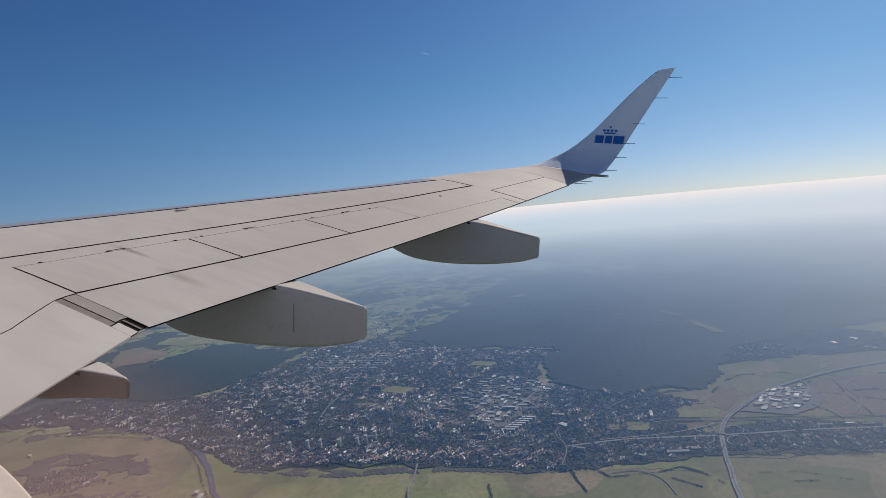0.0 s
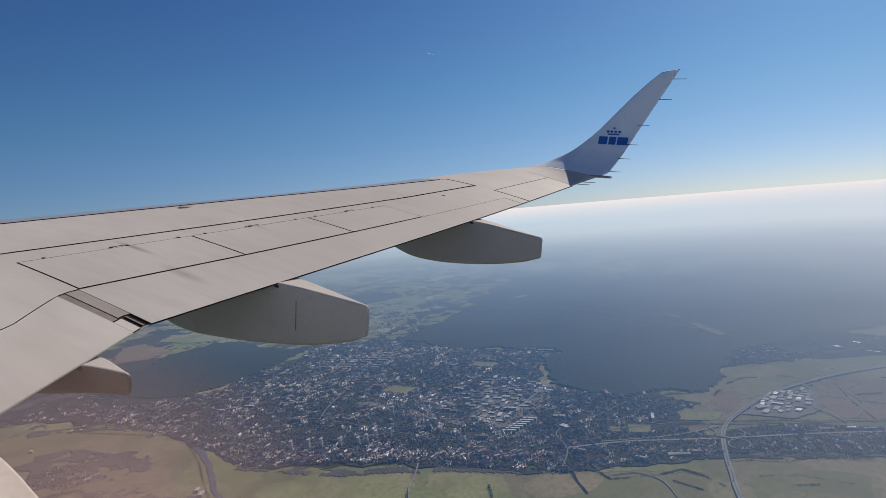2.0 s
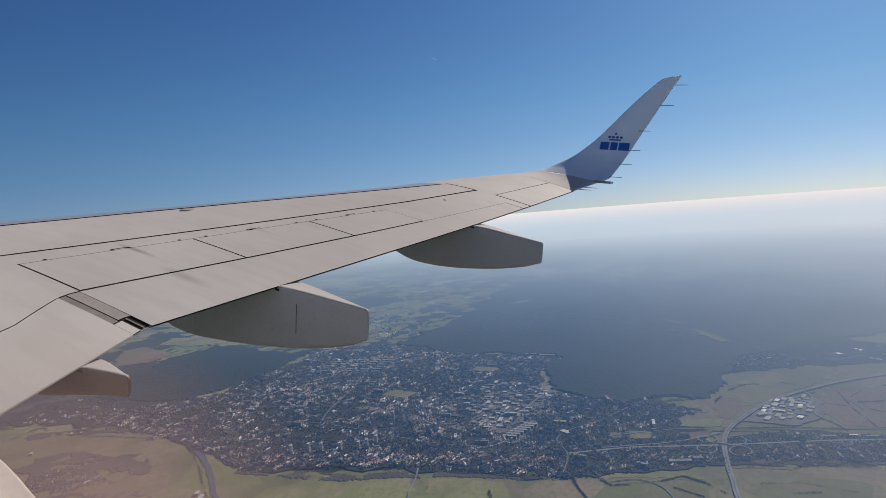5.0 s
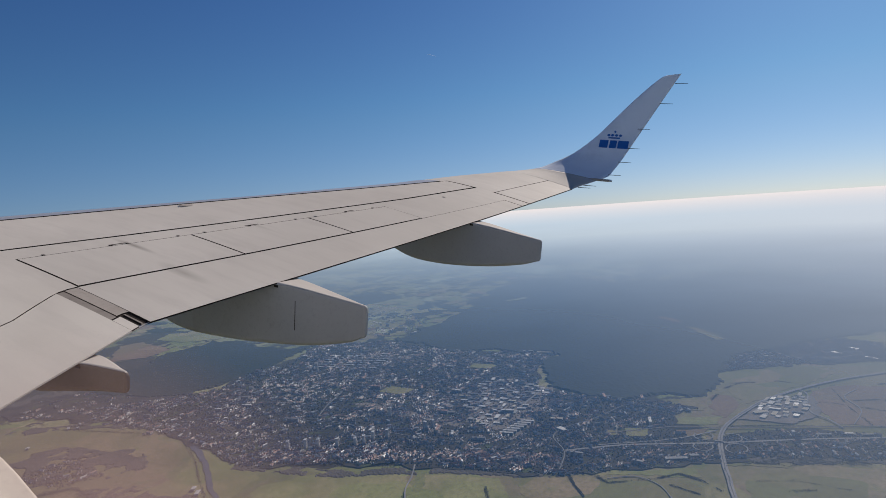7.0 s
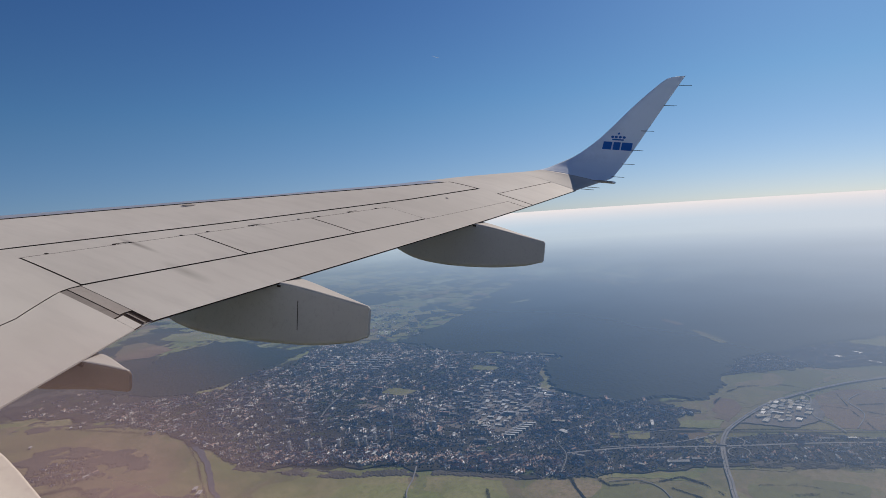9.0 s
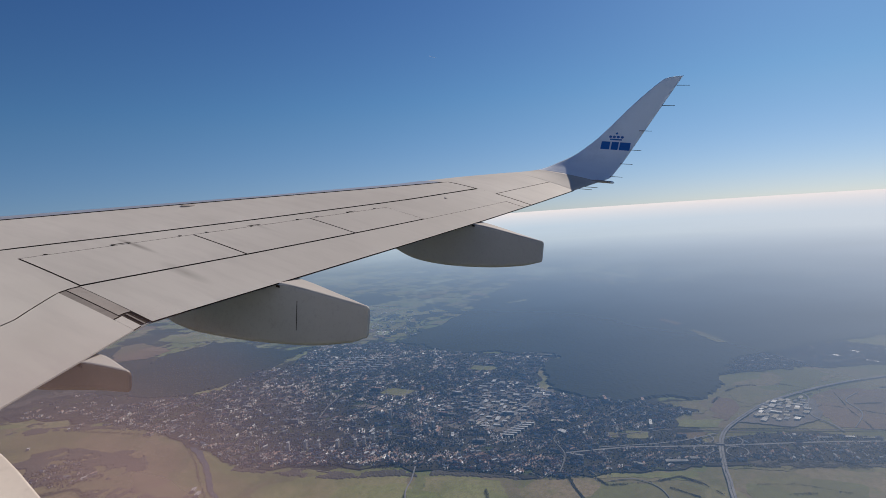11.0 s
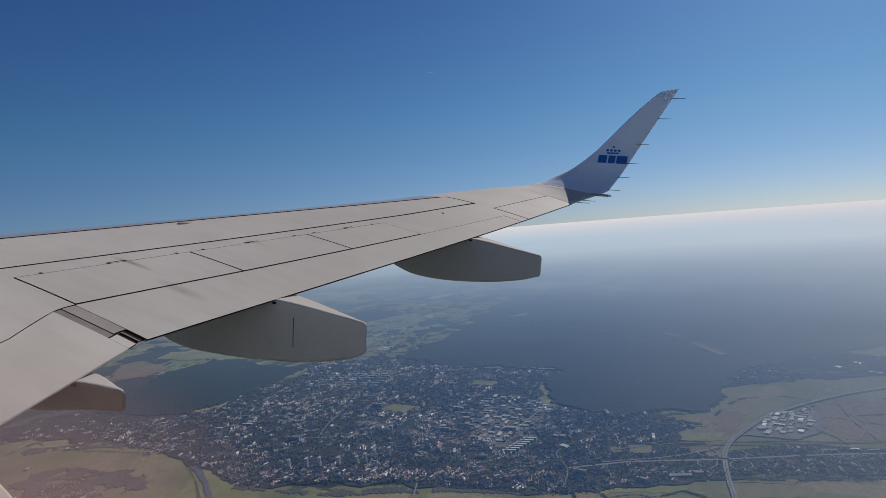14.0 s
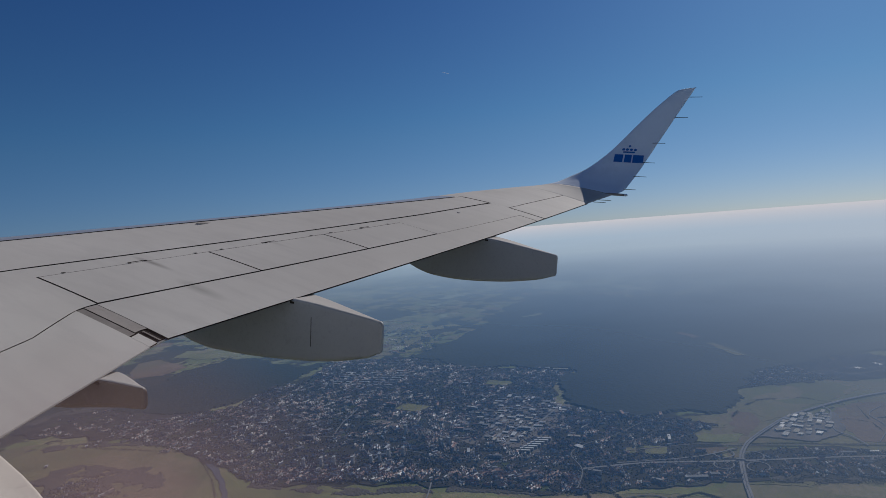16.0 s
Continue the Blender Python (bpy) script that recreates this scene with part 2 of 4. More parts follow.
panel("wing_skin", 9.035, 10.86, shifted(spar_line, 0.016), thinning(flap_line, -0.006))
panel("wing_skin", 10.86, 11.069, shifted(spar_line, 0.022), lambda x: 1.0, nc=16)
for a, b in ((4.918, 6.459), (6.478, 7.859), (7.878, 9.020)):
    panel("spoiler", a, b, shifted(hinge_line, 0.010), shifted(flap_line, -0.010), "flat grey spoiler panel lying closed", lift=0.004)
panel("outboard_flap", 4.90, 10.845, thinning(flap_line, 0.010), edge, "retracted outboard trailing edge flap", thick=0.012, nx=28)
panel("inboard_flap", 0.85, 4.70, shifted(flap_line, 0.009), edge, "retracted inboard trailing edge flap", thick=0.012, nx=45, bare_aft=True)
panel("aileron", 11.095, 12.70, shifted(aileron_line, 0.007), edge, "closed aileron at the wing tip", thick=0.012)

# seal strips and the open slot between the two flaps
panel("flap_seal", 4.702, 4.770, lambda x: 0.787, lambda x: 0.943, "smudged dark rubber seal", lift=-0.003, material=SMUDGED, thick=0.006, nx=2)
panel("flap_seal", 4.782, 4.897, lambda x: 0.786, lambda x: 0.94, "brown worn rubber seal", lift=-0.002, material=RUBBER, thick=0.006, nx=2)
panel("flap_corner", 4.702, 4.790, lambda x: 0.948, edge, "painted flap corner", material=PAINT, thick=0.012, nx=2)
panel("slot_floor", 4.702, 4.898, lambda x: 0.90, lambda x: 0.992, "dark slot between the flaps", lift=-0.012, material=SEALANT, thick=0.006, nx=2)
panel("flap_track", 4.835, 4.85, lambda x: 0.945, lambda x: 0.998, "thin metal track in the slot", lift=-0.002, material=SMUDGED, thick=0.006, nx=2)

# hinge notches in front of the spoilers
for x in (5.13, 5.70, 5.85, 6.35, 6.63, 7.14, 7.72, 7.99, 8.43, 8.85):
    c = hinge_line(x)
    p = top(x, c)
    v, f = box(0, 0.006, 0, 0.026, 0.034, 0.012)
    part("hinge_notch", [Vector(q) + p + Vector((0, 0.012, 0.001)) for q in v], f, SEALANT, wing, "small dark hinge notch")
for a, b in ((5.70, 5.85), (7.10, 7.26), (8.43, 8.56)):
    panel("hinge_notch", a, b, shifted(hinge_line, -0.045), shifted(hinge_line, -0.030), "narrow dark hinge slot", lift=0.002, material=SEALANT, thick=0.004, nx=3, nc=1)
for x, c, sx, sy in ((7.27, 0.235, 0.22, 0.14), (10.15, 0.62, 0.06, 0.05)):
    p = top(x, c)
    n = 20
    ring = [[p + Vector((sx / 2 * r * math.cos(a), sy / 2 * r * math.sin(a), h)) for a in spaced(0, 2 * math.pi * (1 - 1 / n), n - 1)] for r, h in ((1.0, -0.01), (1.0, 0.004), (0.85, 0.007))]
    v, f = loft(ring)
    part("access_cover", v, f, RUBBER, wing, "small oval access cover")



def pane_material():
    """Clear acrylic with a reddish reflection painted low on one side as a veil."""
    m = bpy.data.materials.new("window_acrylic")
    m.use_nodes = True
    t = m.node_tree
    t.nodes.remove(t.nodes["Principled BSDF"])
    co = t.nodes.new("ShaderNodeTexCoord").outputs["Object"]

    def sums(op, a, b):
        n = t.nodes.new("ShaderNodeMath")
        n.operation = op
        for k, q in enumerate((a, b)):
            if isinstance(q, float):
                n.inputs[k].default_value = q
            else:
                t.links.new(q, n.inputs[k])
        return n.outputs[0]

    # a slanting patch of painted reflection, thickest near the lower edge of the window
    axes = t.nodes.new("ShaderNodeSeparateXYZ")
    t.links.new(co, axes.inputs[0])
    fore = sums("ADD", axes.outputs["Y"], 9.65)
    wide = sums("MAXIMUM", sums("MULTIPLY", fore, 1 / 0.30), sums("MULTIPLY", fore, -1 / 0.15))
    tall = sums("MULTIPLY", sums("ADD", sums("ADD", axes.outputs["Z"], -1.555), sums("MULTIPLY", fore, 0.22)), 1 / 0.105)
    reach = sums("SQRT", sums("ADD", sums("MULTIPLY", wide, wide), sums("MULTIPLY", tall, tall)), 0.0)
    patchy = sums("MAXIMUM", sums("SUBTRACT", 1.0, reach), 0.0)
    veil_map = node(t, "ShaderNodeMapping", Rotation=(0.5, 0.0, 0.0), Scale=(1.0, 3.0, 14.0))
    t.links.new(co, veil_map.inputs["Vector"])
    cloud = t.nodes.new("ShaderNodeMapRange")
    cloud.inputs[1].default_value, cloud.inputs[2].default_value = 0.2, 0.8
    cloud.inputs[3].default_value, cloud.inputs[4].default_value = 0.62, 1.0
    t.links.new(noise_of(t, veil_map.outputs[0], 2.0, 3.0), cloud.inputs[0])
    veil = t.nodes.new("ShaderNodeMath")
    veil.operation = "MULTIPLY"
    t.links.new(patchy, veil.inputs[0])
    t.links.new(cloud.outputs[0], veil.inputs[1])
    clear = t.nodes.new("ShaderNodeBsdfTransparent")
    glare = t.nodes.new("ShaderNodeBsdfTranslucent")
    glare.inputs["Color"].default_value = (0.195, 0.134, 0.132, 1)
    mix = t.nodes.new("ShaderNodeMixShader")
    t.links.new(ramp(t, veil.outputs[0], 0.0, 1.1), mix.inputs[0])
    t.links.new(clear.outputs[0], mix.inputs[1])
    t.links.new(glare.outputs[0], mix.inputs[2])
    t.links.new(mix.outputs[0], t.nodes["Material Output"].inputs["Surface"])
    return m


# ---- the cabin around the seat: a closed tube with one window in it ----
def cabin():
    """The fuselage shell with a cabin lining; the window beside the seat is an opening through both."""
    mid, win_y, win_z, half_y, half_z = 1.25, -9.66, 1.66, 0.46, 0.40
    ys = [-27.0, -26.7, -26.0, -24.5, -22.5, -20.0, -17.5, -15.0, -12.0, -10.8, win_y - half_y, win_y, win_y + half_y, -8.8, -7.0, -4.0, -1.0, 1.5, 3.0, 4.5, 5.7, 6.6, 7.2, 7.6, 7.75]
    girth = lambda y: piecewise(y, ((-27.0, 0.03), (-26.7, 0.12), (-26.0, 0.22), (-24.5, 0.42), (-22.5, 0.65), (-20.0, 0.85), (-17.5, 0.97), (-15.0, 1.0), (1.5, 1.0), (3.0, 0.975), (4.5, 0.89), (5.7, 0.75), (6.6, 0.58), (7.2, 0.39), (7.6, 0.18), (7.75, 0.03)))
    a0, a1 = math.asin((win_z - half_z - mid) / 1.47), math.asin((win_z + half_z - mid) / 1.47)
    turns = [a0, (a0 + a1) / 2] + spaced(a1, a0 + 2 * math.pi, 44)[:-1]
    n = len(turns)

    def shell(r):
        return [(r * girth(y) * math.cos(a), y, mid + (0.5 if y < -9 else -0.35) * (1 - girth(y)) + r * girth(y) * math.sin(a)) for y in ys for a in turns]

    faces = []
    for i in range(len(ys) - 1):
        for k in range(n):
            if ys[i] >= win_y - half_y - 0.001 and ys[i + 1] <= win_y + half_y + 0.001 and k < 2:
                continue
            faces.append((i * n + k, i * n + (k + 1) % n, (i + 1) * n + (k + 1) % n, (i + 1) * n + k))
    ends = [tuple(range(n)), tuple(range((len(ys) - 1) * n, len(ys) * n))]
    skin = part("fuselage_skin", shell(1.505), faces + ends, WHITE, wing, "white painted fuselage skin", smooth=True)
    part("cabin_lining", shell(1.45), faces + ends, FAIRING, wing, "plain grey cabin lining")
    # reveal of the window between the two shells
    i0 = ys.index(win_y - half_y)
    loop = [(i0, 0), (i0 + 1, 0), (i0 + 2, 0), (i0 + 2, 1), (i0 + 2, 2), (i0 + 1, 2), (i0, 2), (i0, 1)]
    v = [Vector((r * math.cos(turns[k]), ys[i], mid + r * math.sin(turns[k]))) for r in (1.45, 1.505) for i, k in loop]
    f = [(k, (k + 1) % 8, 8 + (k + 1) % 8, 8 + k) for k in range(8)]
    part("window_reveal", v, f, FAIRING, wing, "plain grey window reveal")
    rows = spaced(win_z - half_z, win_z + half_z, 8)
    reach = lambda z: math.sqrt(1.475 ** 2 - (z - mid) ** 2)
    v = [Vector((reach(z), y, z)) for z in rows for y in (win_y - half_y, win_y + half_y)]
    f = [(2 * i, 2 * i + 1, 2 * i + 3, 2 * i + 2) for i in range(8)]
    part("window_pane", v, f, pane_material(), wing, "clear curved window pane with a painted reddish reflection", smooth=True)


cabin()

# ---- the winglet ----
# leading and trailing edge from the tip rib upwards
WL = [((12.70, -5.563, 1.09), (12.70, -6.91, 0.918)),
      ((13.02, -5.70, 1.115), (12.93, -7.017, 0.978)),
      ((13.30, -5.84, 1.145), (13.15, -7.19, 1.06)),
      ((13.443, -6.06, 1.216), (13.336, -7.372, 1.154)),
      ((13.60, -6.26, 1.33), (13.50, -7.43, 1.26)),
      ((13.782, -6.57, 1.523), (13.75, -7.525, 1.48)),
      ((13.941, -6.89, 1.818), (13.926, -7.66, 1.779)),
      ((14.024, -7.12, 2.08), (14.02, -7.80, 2.07)),
      ((14.128, -7.575, 2.616), (14.125, -8.07, 2.60)),
      ((14.191, -7.965, 3.005), (14.19, -8.305, 3.045)),
      ((14.197, -8.10, 3.066), (14.199, -8.35, 3.112))]


def wl_sections(steps=8):
    """The same edges, rounded by a spline."""
    out = []
    for i in range(len(WL) - 1):
        q = [WL[max(0, i - 1)], WL[i], WL[i + 1], WL[min(len(WL) - 1, i + 2)]]
        for k in range(steps):
            s = k / steps
            pair = []
            for e in (0, 1):
                a, b, c, d = (Vector(p[e]) for p in q)
                pair.append(0.5 * (2 * b + (c - a) * s + (2 * a - 5 * b + 4 * c - d) * s * s + (3 * b - a - 3 * c + d) * s ** 3))
            out.append(pair)
    out.append([Vector(WL[-1][0]), Vector(WL[-1][1])])
    return out


SECT = wl_sections()
rings = []
for i, (le, te) in enumerate(SECT):
    a, b = SECT[max(0, i - 1)], SECT[min(len(SECT) - 1, i + 1)]
    span = (b[0] + b[1] - a[0] - a[1]).normalized()
    chord = te - le
    side = chord.normalized().cross(span).normalized()
    if side.z < 0 or (abs(side.z) < 0.5 and side.x > 0):
        side = -side
    ch = chord.length
    thick = 0.11 - 0.025 * min(1.0, i / 28)
    cs = [(k / 24) ** 1.7 for k in range(25)]
    rings.append([le + chord * c + side * half_thickness(c, thick) * ch for c in reversed(cs)]
                 + [le + chord * c - side * (half_thickness(c, thick) * ch + 0.004 * c) for c in cs[1:]])
tuck = [p + (p - q) * 0.7 + Vector((0, 0, -0.012)) for p, q in zip(rings[0], rings[1])]
v, f = loft([tuck] + rings[:19])
part("tip_skin", v, f, PAINT, wing, "grey painted wing tip bending upwards", smooth=True)
v, f = loft(rings[18:])
winglet = part("winglet", v, f, WHITE, wing, "white painted upturned winglet", smooth=True)


def on_winglet(y, z, out=0.006):
    """A point just off the inboard face of the winglet."""
    for (l0, t0), (l1, t1) in zip(SECT, SECT[1:]):
        s = (z - l0.z) / max(1e-6, l1.z - l0.z)
        if 0 <= s <= 1 and z > 1.3:
            le, te = l0.lerp(l1, s), t0.lerp(t1, s)
            c = min(1.0, max(0.0, (y - le.y) / (te.y - le.y)))
            p = le.lerp(te, c)
            return Vector((p.x - half_thickness(c, 0.085) * (te - le).length * 1.03 - out, y, z))
    return Vector((14, y, z))


def decal(name, outline, label):
    """A flat marking on the winglet from its outline in (y, z)."""
    n = len(outline)
    cy, cz = sum(p[0] for p in outline) / n, sum(p[1] for p in outline) / n
    mid = [((cy + y) / 2, (cz + z) / 2) for y, z in outline]
    v = [on_winglet(y, z) for y, z in list(outline) + mid] + [on_winglet(cy, cz)]
    f = [(i, (i + 1) % n, n + (i + 1) % n, n + i) for i in range(n)] + [(n + i, n + (i + 1) % n, 2 * n) for i in range(n)]
    part(name, v, f, BLUE, winglet, label)


def quad(y0, z0, y1, z1, lean=0.0):
    return [(y0, z0), ((y0 + y1) / 2, z0), (y1, z0), (y1 + lean, z1), ((y0 + y1) / 2 + lean, z1), (y0 + lean, z1)]


for y0, y1 in ((-7.04, -7.205), (-7.235, -7.365), (-7.39, -7.585)):
    decal("emblem_bar", quad(y0, 1.675, y1, 1.822, -0.0), "blue emblem bar")
decal("emblem_bar", quad(-7.19, 1.855, -7.41, 1.882), "blue emblem bar")
for y in (-7.19, -7.26, -7.335, -7.41):
    decal("emblem_dot", [(y + 0.03 * math.cos(a), 1.918 + 0.024 * math.sin(a)) for a in spaced(0, 2 * math.pi * 11 / 12, 11)], "blue emblem dot")
decal("emblem_dot", [(-7.30 + 0.026 * math.cos(a), 1.985 + 0.026 * math.sin(a)) for a in spaced(0, 2 * math.pi * 0.75, 3)], "blue emblem dot")

# static wicks along the winglet and the tip
for x, y, z in ((14.16, -8.27, 2.93), (14.095, -8.06, 2.55), (13.955, -7.73, 2.06), (13.88, -7.59, 1.69), (13.66, -7.50, 1.426), (13.39, -7.39, 1.187), (13.03, -7.04, 0.977), (12.90, -6.97, 0.94)):
    n = 6
    ring = [[Vector((x + r * math.cos(a), y - d, z + r * math.sin(a) + d * 0.02)) for a in spaced(0, 2 * math.pi * (1 - 1 / n), n - 1)] for r, d in ((0.007, -0.02), (0.006, 0.03), (0.0045, 0.21))]
    v, f = loft(ring)
    part("static_wick", v, f, SEALANT, wing, "thin black static wick")
n = 12
ring = [[Vector((13.20 + r * math.cos(a), y, 1.09 + r * math.sin(a))) for a in spaced(0, 2 * math.pi * (1 - 1 / n), n - 1)] for y, r in ((-7.05, 0.012), (-7.2, 0.024), (-7.44, 0.022), (-7.47, 0.016), (-7.48, 0.006))]
v, f = loft(ring)
tail_light = part("tail_light_housing", v, f, RUBBER, wing, "dark rod with a clear lamp end", smooth=True)
ring = [[Vector((13.20 + r * math.cos(a), y, 1.09 + r * math.sin(a))) for a in spaced(0, 2 * math.pi * (1 - 1 / n), n - 1)] for y, r in ((-7.44, 0.024), (-7.47, 0.022), (-7.49, 0.014), (-7.495, 0.004))]
v, f = loft(ring)
part("lamp_lens", v, f, WHITE, tail_light, "small pale lamp lens", smooth=True)


# ---- flap track fairings ----
def rounded(x, pts):
    """A smooth line through the points of a profile."""
    if x <= pts[0][0]:
        return pts[0][1]
    if x >= pts[-1][0]:
        return pts[-1][1]
    i = max(k for k in range(len(pts) - 1) if pts[k][0] <= x)
    slope = lambda k: (pts[min(k + 1, len(pts) - 1)][1] - pts[max(k - 1, 0)][1]) / (pts[min(k + 1, len(pts) - 1)][0] - pts[max(k - 1, 0)][0])
    (a, fa), (b, fb) = pts[i], pts[i + 1]
    h, s = b - a, (x - a) / (b - a)
    return fa * (2 * s ** 3 - 3 * s * s + 1) + fb * (3 * s * s - 2 * s ** 3) + h * slope(i) * (s ** 3 - 2 * s * s + s) + h * slope(i + 1) * (s ** 3 - s * s)


def fairing(x, width, low, high, taper, label, seam_y=None, material=None):
    """A deep canoe under the flap: low and high give its keel and its back along y."""
    y0, y1 = low[0][0], low[-1][0]
    rings, n = [], 28
    ys = [y0 + (y1 - y0) * (1 - math.cos(math.pi * k / 30)) / 2 for k in range(31)]
    lo, hi = [(-a, b) for a, b in low], [(-a, b) for a, b in high]
    for y in ys:
        b, t = rounded(-y, lo), rounded(-y, hi)
        t = max(t, b + 0.02)
        s = (y - y0) / (y1 - y0)
        nose = min(1.0, 0.25 + 3.2 * s)
        inner, outer = x - width / 2 * nose, x + width / 2 * nose
        outer -= (outer - inner) * taper * max(0.0, (s - 0.62) / 0.38)
        ring = []
        rt, rb = min(0.022, (outer - inner) * 0.4, (t - b) * 0.3), min(0.06, (outer - inner) * 0.45, (t - b) * 0.45)
        for cx, cz, r, start in ((outer - rt, t - rt, rt, 0), (inner + rt, t - rt, rt, 90), (inner + rb, b + rb, rb, 180), (outer - rb, b + rb, rb, 270)):
            ring += [Vector((cx + r * math.cos(radians(start + q)), y, cz + r * math.sin(radians(start + q)))) for q in spaced(0, 90, 6)]
        rings.append(ring)
    # rounded aft end
    last = rings[-1]
    mid = sum(last, Vector()) / n
    for k in range(1, 8):
        shrink, back = 0.036 * (1 - math.cos(math.pi / 2 * k / 7)), 0.036 * math.sin(math.pi / 2 * k / 7)
        out = []
        for p in last:
            q = p - mid
            out.append(mid + Vector((q.x * 0.9, -back, q.z - math.copysign(min(abs(q.z), shrink), q.z))))
        rings.append(out)
    v, f = loft(rings)
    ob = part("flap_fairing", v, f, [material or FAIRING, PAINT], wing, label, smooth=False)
    # sunlit tops put into the colour: upward faces take the wing paint
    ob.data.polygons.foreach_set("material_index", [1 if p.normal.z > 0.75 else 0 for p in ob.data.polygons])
    te = section(x - width / 2)
    vv, ff = box(x - width / 2 - 0.001, te[2] + 0.005, te[3] - 0.035, 0.012, 0.045, 0.022)
    part("drain_gap", vv, ff, SEALANT, ob, "small dark gap under the flap edge")
    if seam_y is not None:
        b, t = piecewise(-seam_y, lo), piecewise(-seam_y, hi)
        vv, ff = box(x - width / 2 - 0.001, seam_y, b + (t - b) * 0.52, 0.006, 0.005, (t - b) * 0.5)
        part("seam", vv, ff, SEALANT, ob, "dark vertical seam")
    return ob


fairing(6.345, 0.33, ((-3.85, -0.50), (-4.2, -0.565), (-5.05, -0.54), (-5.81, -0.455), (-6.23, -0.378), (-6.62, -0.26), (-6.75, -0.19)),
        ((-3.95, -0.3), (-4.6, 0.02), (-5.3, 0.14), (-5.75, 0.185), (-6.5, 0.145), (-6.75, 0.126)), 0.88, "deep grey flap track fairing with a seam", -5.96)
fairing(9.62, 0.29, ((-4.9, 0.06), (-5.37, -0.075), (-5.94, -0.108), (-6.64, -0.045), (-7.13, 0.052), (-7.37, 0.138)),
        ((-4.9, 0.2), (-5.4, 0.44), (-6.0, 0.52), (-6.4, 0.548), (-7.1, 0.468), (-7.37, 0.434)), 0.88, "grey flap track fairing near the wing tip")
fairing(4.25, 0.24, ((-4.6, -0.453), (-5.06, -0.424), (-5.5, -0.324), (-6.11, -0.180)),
        ((-4.6, -0.35), (-5.2, -0.17), (-5.62, -0.062), (-5.85, -0.034), (-6.11, -0.016)), 0.88, "short brownish flap track fairing beside the inboard flap", None, SHADED_BROWN)
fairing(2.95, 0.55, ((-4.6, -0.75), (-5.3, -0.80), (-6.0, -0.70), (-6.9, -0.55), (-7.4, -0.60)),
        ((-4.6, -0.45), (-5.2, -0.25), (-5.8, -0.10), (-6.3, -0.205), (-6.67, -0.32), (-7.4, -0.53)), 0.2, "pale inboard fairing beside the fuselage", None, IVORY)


# ---- the land below, seen from the climb ----
RNG = np.random.default_rng(7)


def grain(x, y, size, seed=0):
    """Smooth random heights from 0 to 1 over the plan, for arrays."""
    u, w = np.asarray(x, float) / size, np.asarray(y, float) / size
    i, j = np.floor(u), np.floor(w)
    a, b = u - i, w - j
    a, b = a * a * (3 - 2 * a), b * b * (3 - 2 * b)

    def at(p, q):
        h = np.sin(p * 127.1 + q * 311.7 + seed * 74.7) * 43758.5453
        return h - np.floor(h)

    return (at(i, j) * (1 - a) + at(i + 1, j) * a) * (1 - b) + (at(i, j + 1) * (1 - a) + at(i + 1, j + 1) * a) * b


def within(outline, x, y):
    """Which of the places lie inside an outline."""
    x, y = np.asarray(x, float), np.asarray(y, float)
    inside = np.zeros(x.shape, bool)
    for (x0, y0), (x1, y1) in zip(outline, outline[1:] + outline[:1]):
        if y0 != y1:
            inside ^= ((y0 > y) != (y1 > y)) & (x < (x1 - x0) * (y - y0) / (y1 - y0) + x0)
    return inside


def ragged(outline, x, y, amount=9.0, seed=0):
    """within(), with an uneven edge."""
    dx = (grain(x, y, 22, seed) - 0.5) * 2 * amount + (grain(x, y, 6, seed + 5) - 0.5) * amount * 0.7
    dy = (grain(x, y, 22, seed + 9) - 0.5) * 2 * amount + (grain(x, y, 6, seed + 3) - 0.5) * amount * 0.7
    return within(outline, x + dx, y + dy)


def land_material(name, tones, size, woods=None, rough=0.95):
    """Open land: cells of crop and fallow in a few tones, a fine grain, scattered copses."""
    m, t, p = nodes_of(name)
    co = t.nodes.new("ShaderNodeTexCoord").outputs["Object"]
    warp = node(t, "ShaderNodeTexNoise", Scale=0.03, Detail=2.0)
    t.links.new(co, warp.inputs["Vector"])
    add = t.nodes.new("ShaderNodeVectorMath")
    add.operation = "MULTIPLY_ADD"
    add.inputs[1].default_value = (14, 14, 0)
    t.links.new(warp.outputs["Color"], add.inputs[0])
    t.links.new(co, add.inputs[2])
    cells = node(t, "ShaderNodeTexVoronoi", Scale=1 / size, Randomness=0.9)
    cells.distance = "CHEBYCHEV"
    t.links.new(add.outputs[0], cells.inputs["Vector"])
    pick = t.nodes.new("ShaderNodeSeparateColor")
    t.links.new(cells.outputs["Color"], pick.inputs[0])
    col = mixed(t, tones[0], tones[1], ramp(t, pick.outputs[0], 0.2, 0.8))
    col = mixed(t, col, tones[2], ramp(t, pick.outputs[1], 0.55, 0.9))
    col = mixed(t, col, tuple(c * 0.6 for c in tones[0]), ramp(t, noise_of(t, co, 0.35, 6.0, 0.7), 0.45, 0.8))
    col = mixed(t, col, tones[2], ramp(t, noise_of(t, co, 0.07, 5.0, 0.7), 0.5, 0.8))
    col = mixed(t, col, tuple(0.72 * c for c in tones[0]), ramp(t, noise_of(t, co, 0.022, 5.0, 0.6), 0.46, 0.70))
    if woods:
        col = mixed(t, col, woods, ramp(t, noise_of(t, co, 0.0085, 7.0, 0.66), 0.485, 0.52))
        col = mixed(t, col, woods, ramp(t, noise_of(t, co, 0.035, 5.0, 0.7), 0.56, 0.60))
    t.links.new(col, p.inputs["Base Color"])
    p.inputs["Roughness"].default_value = rough
    p.inputs["Specular IOR Level"].default_value = 0.1
    return m


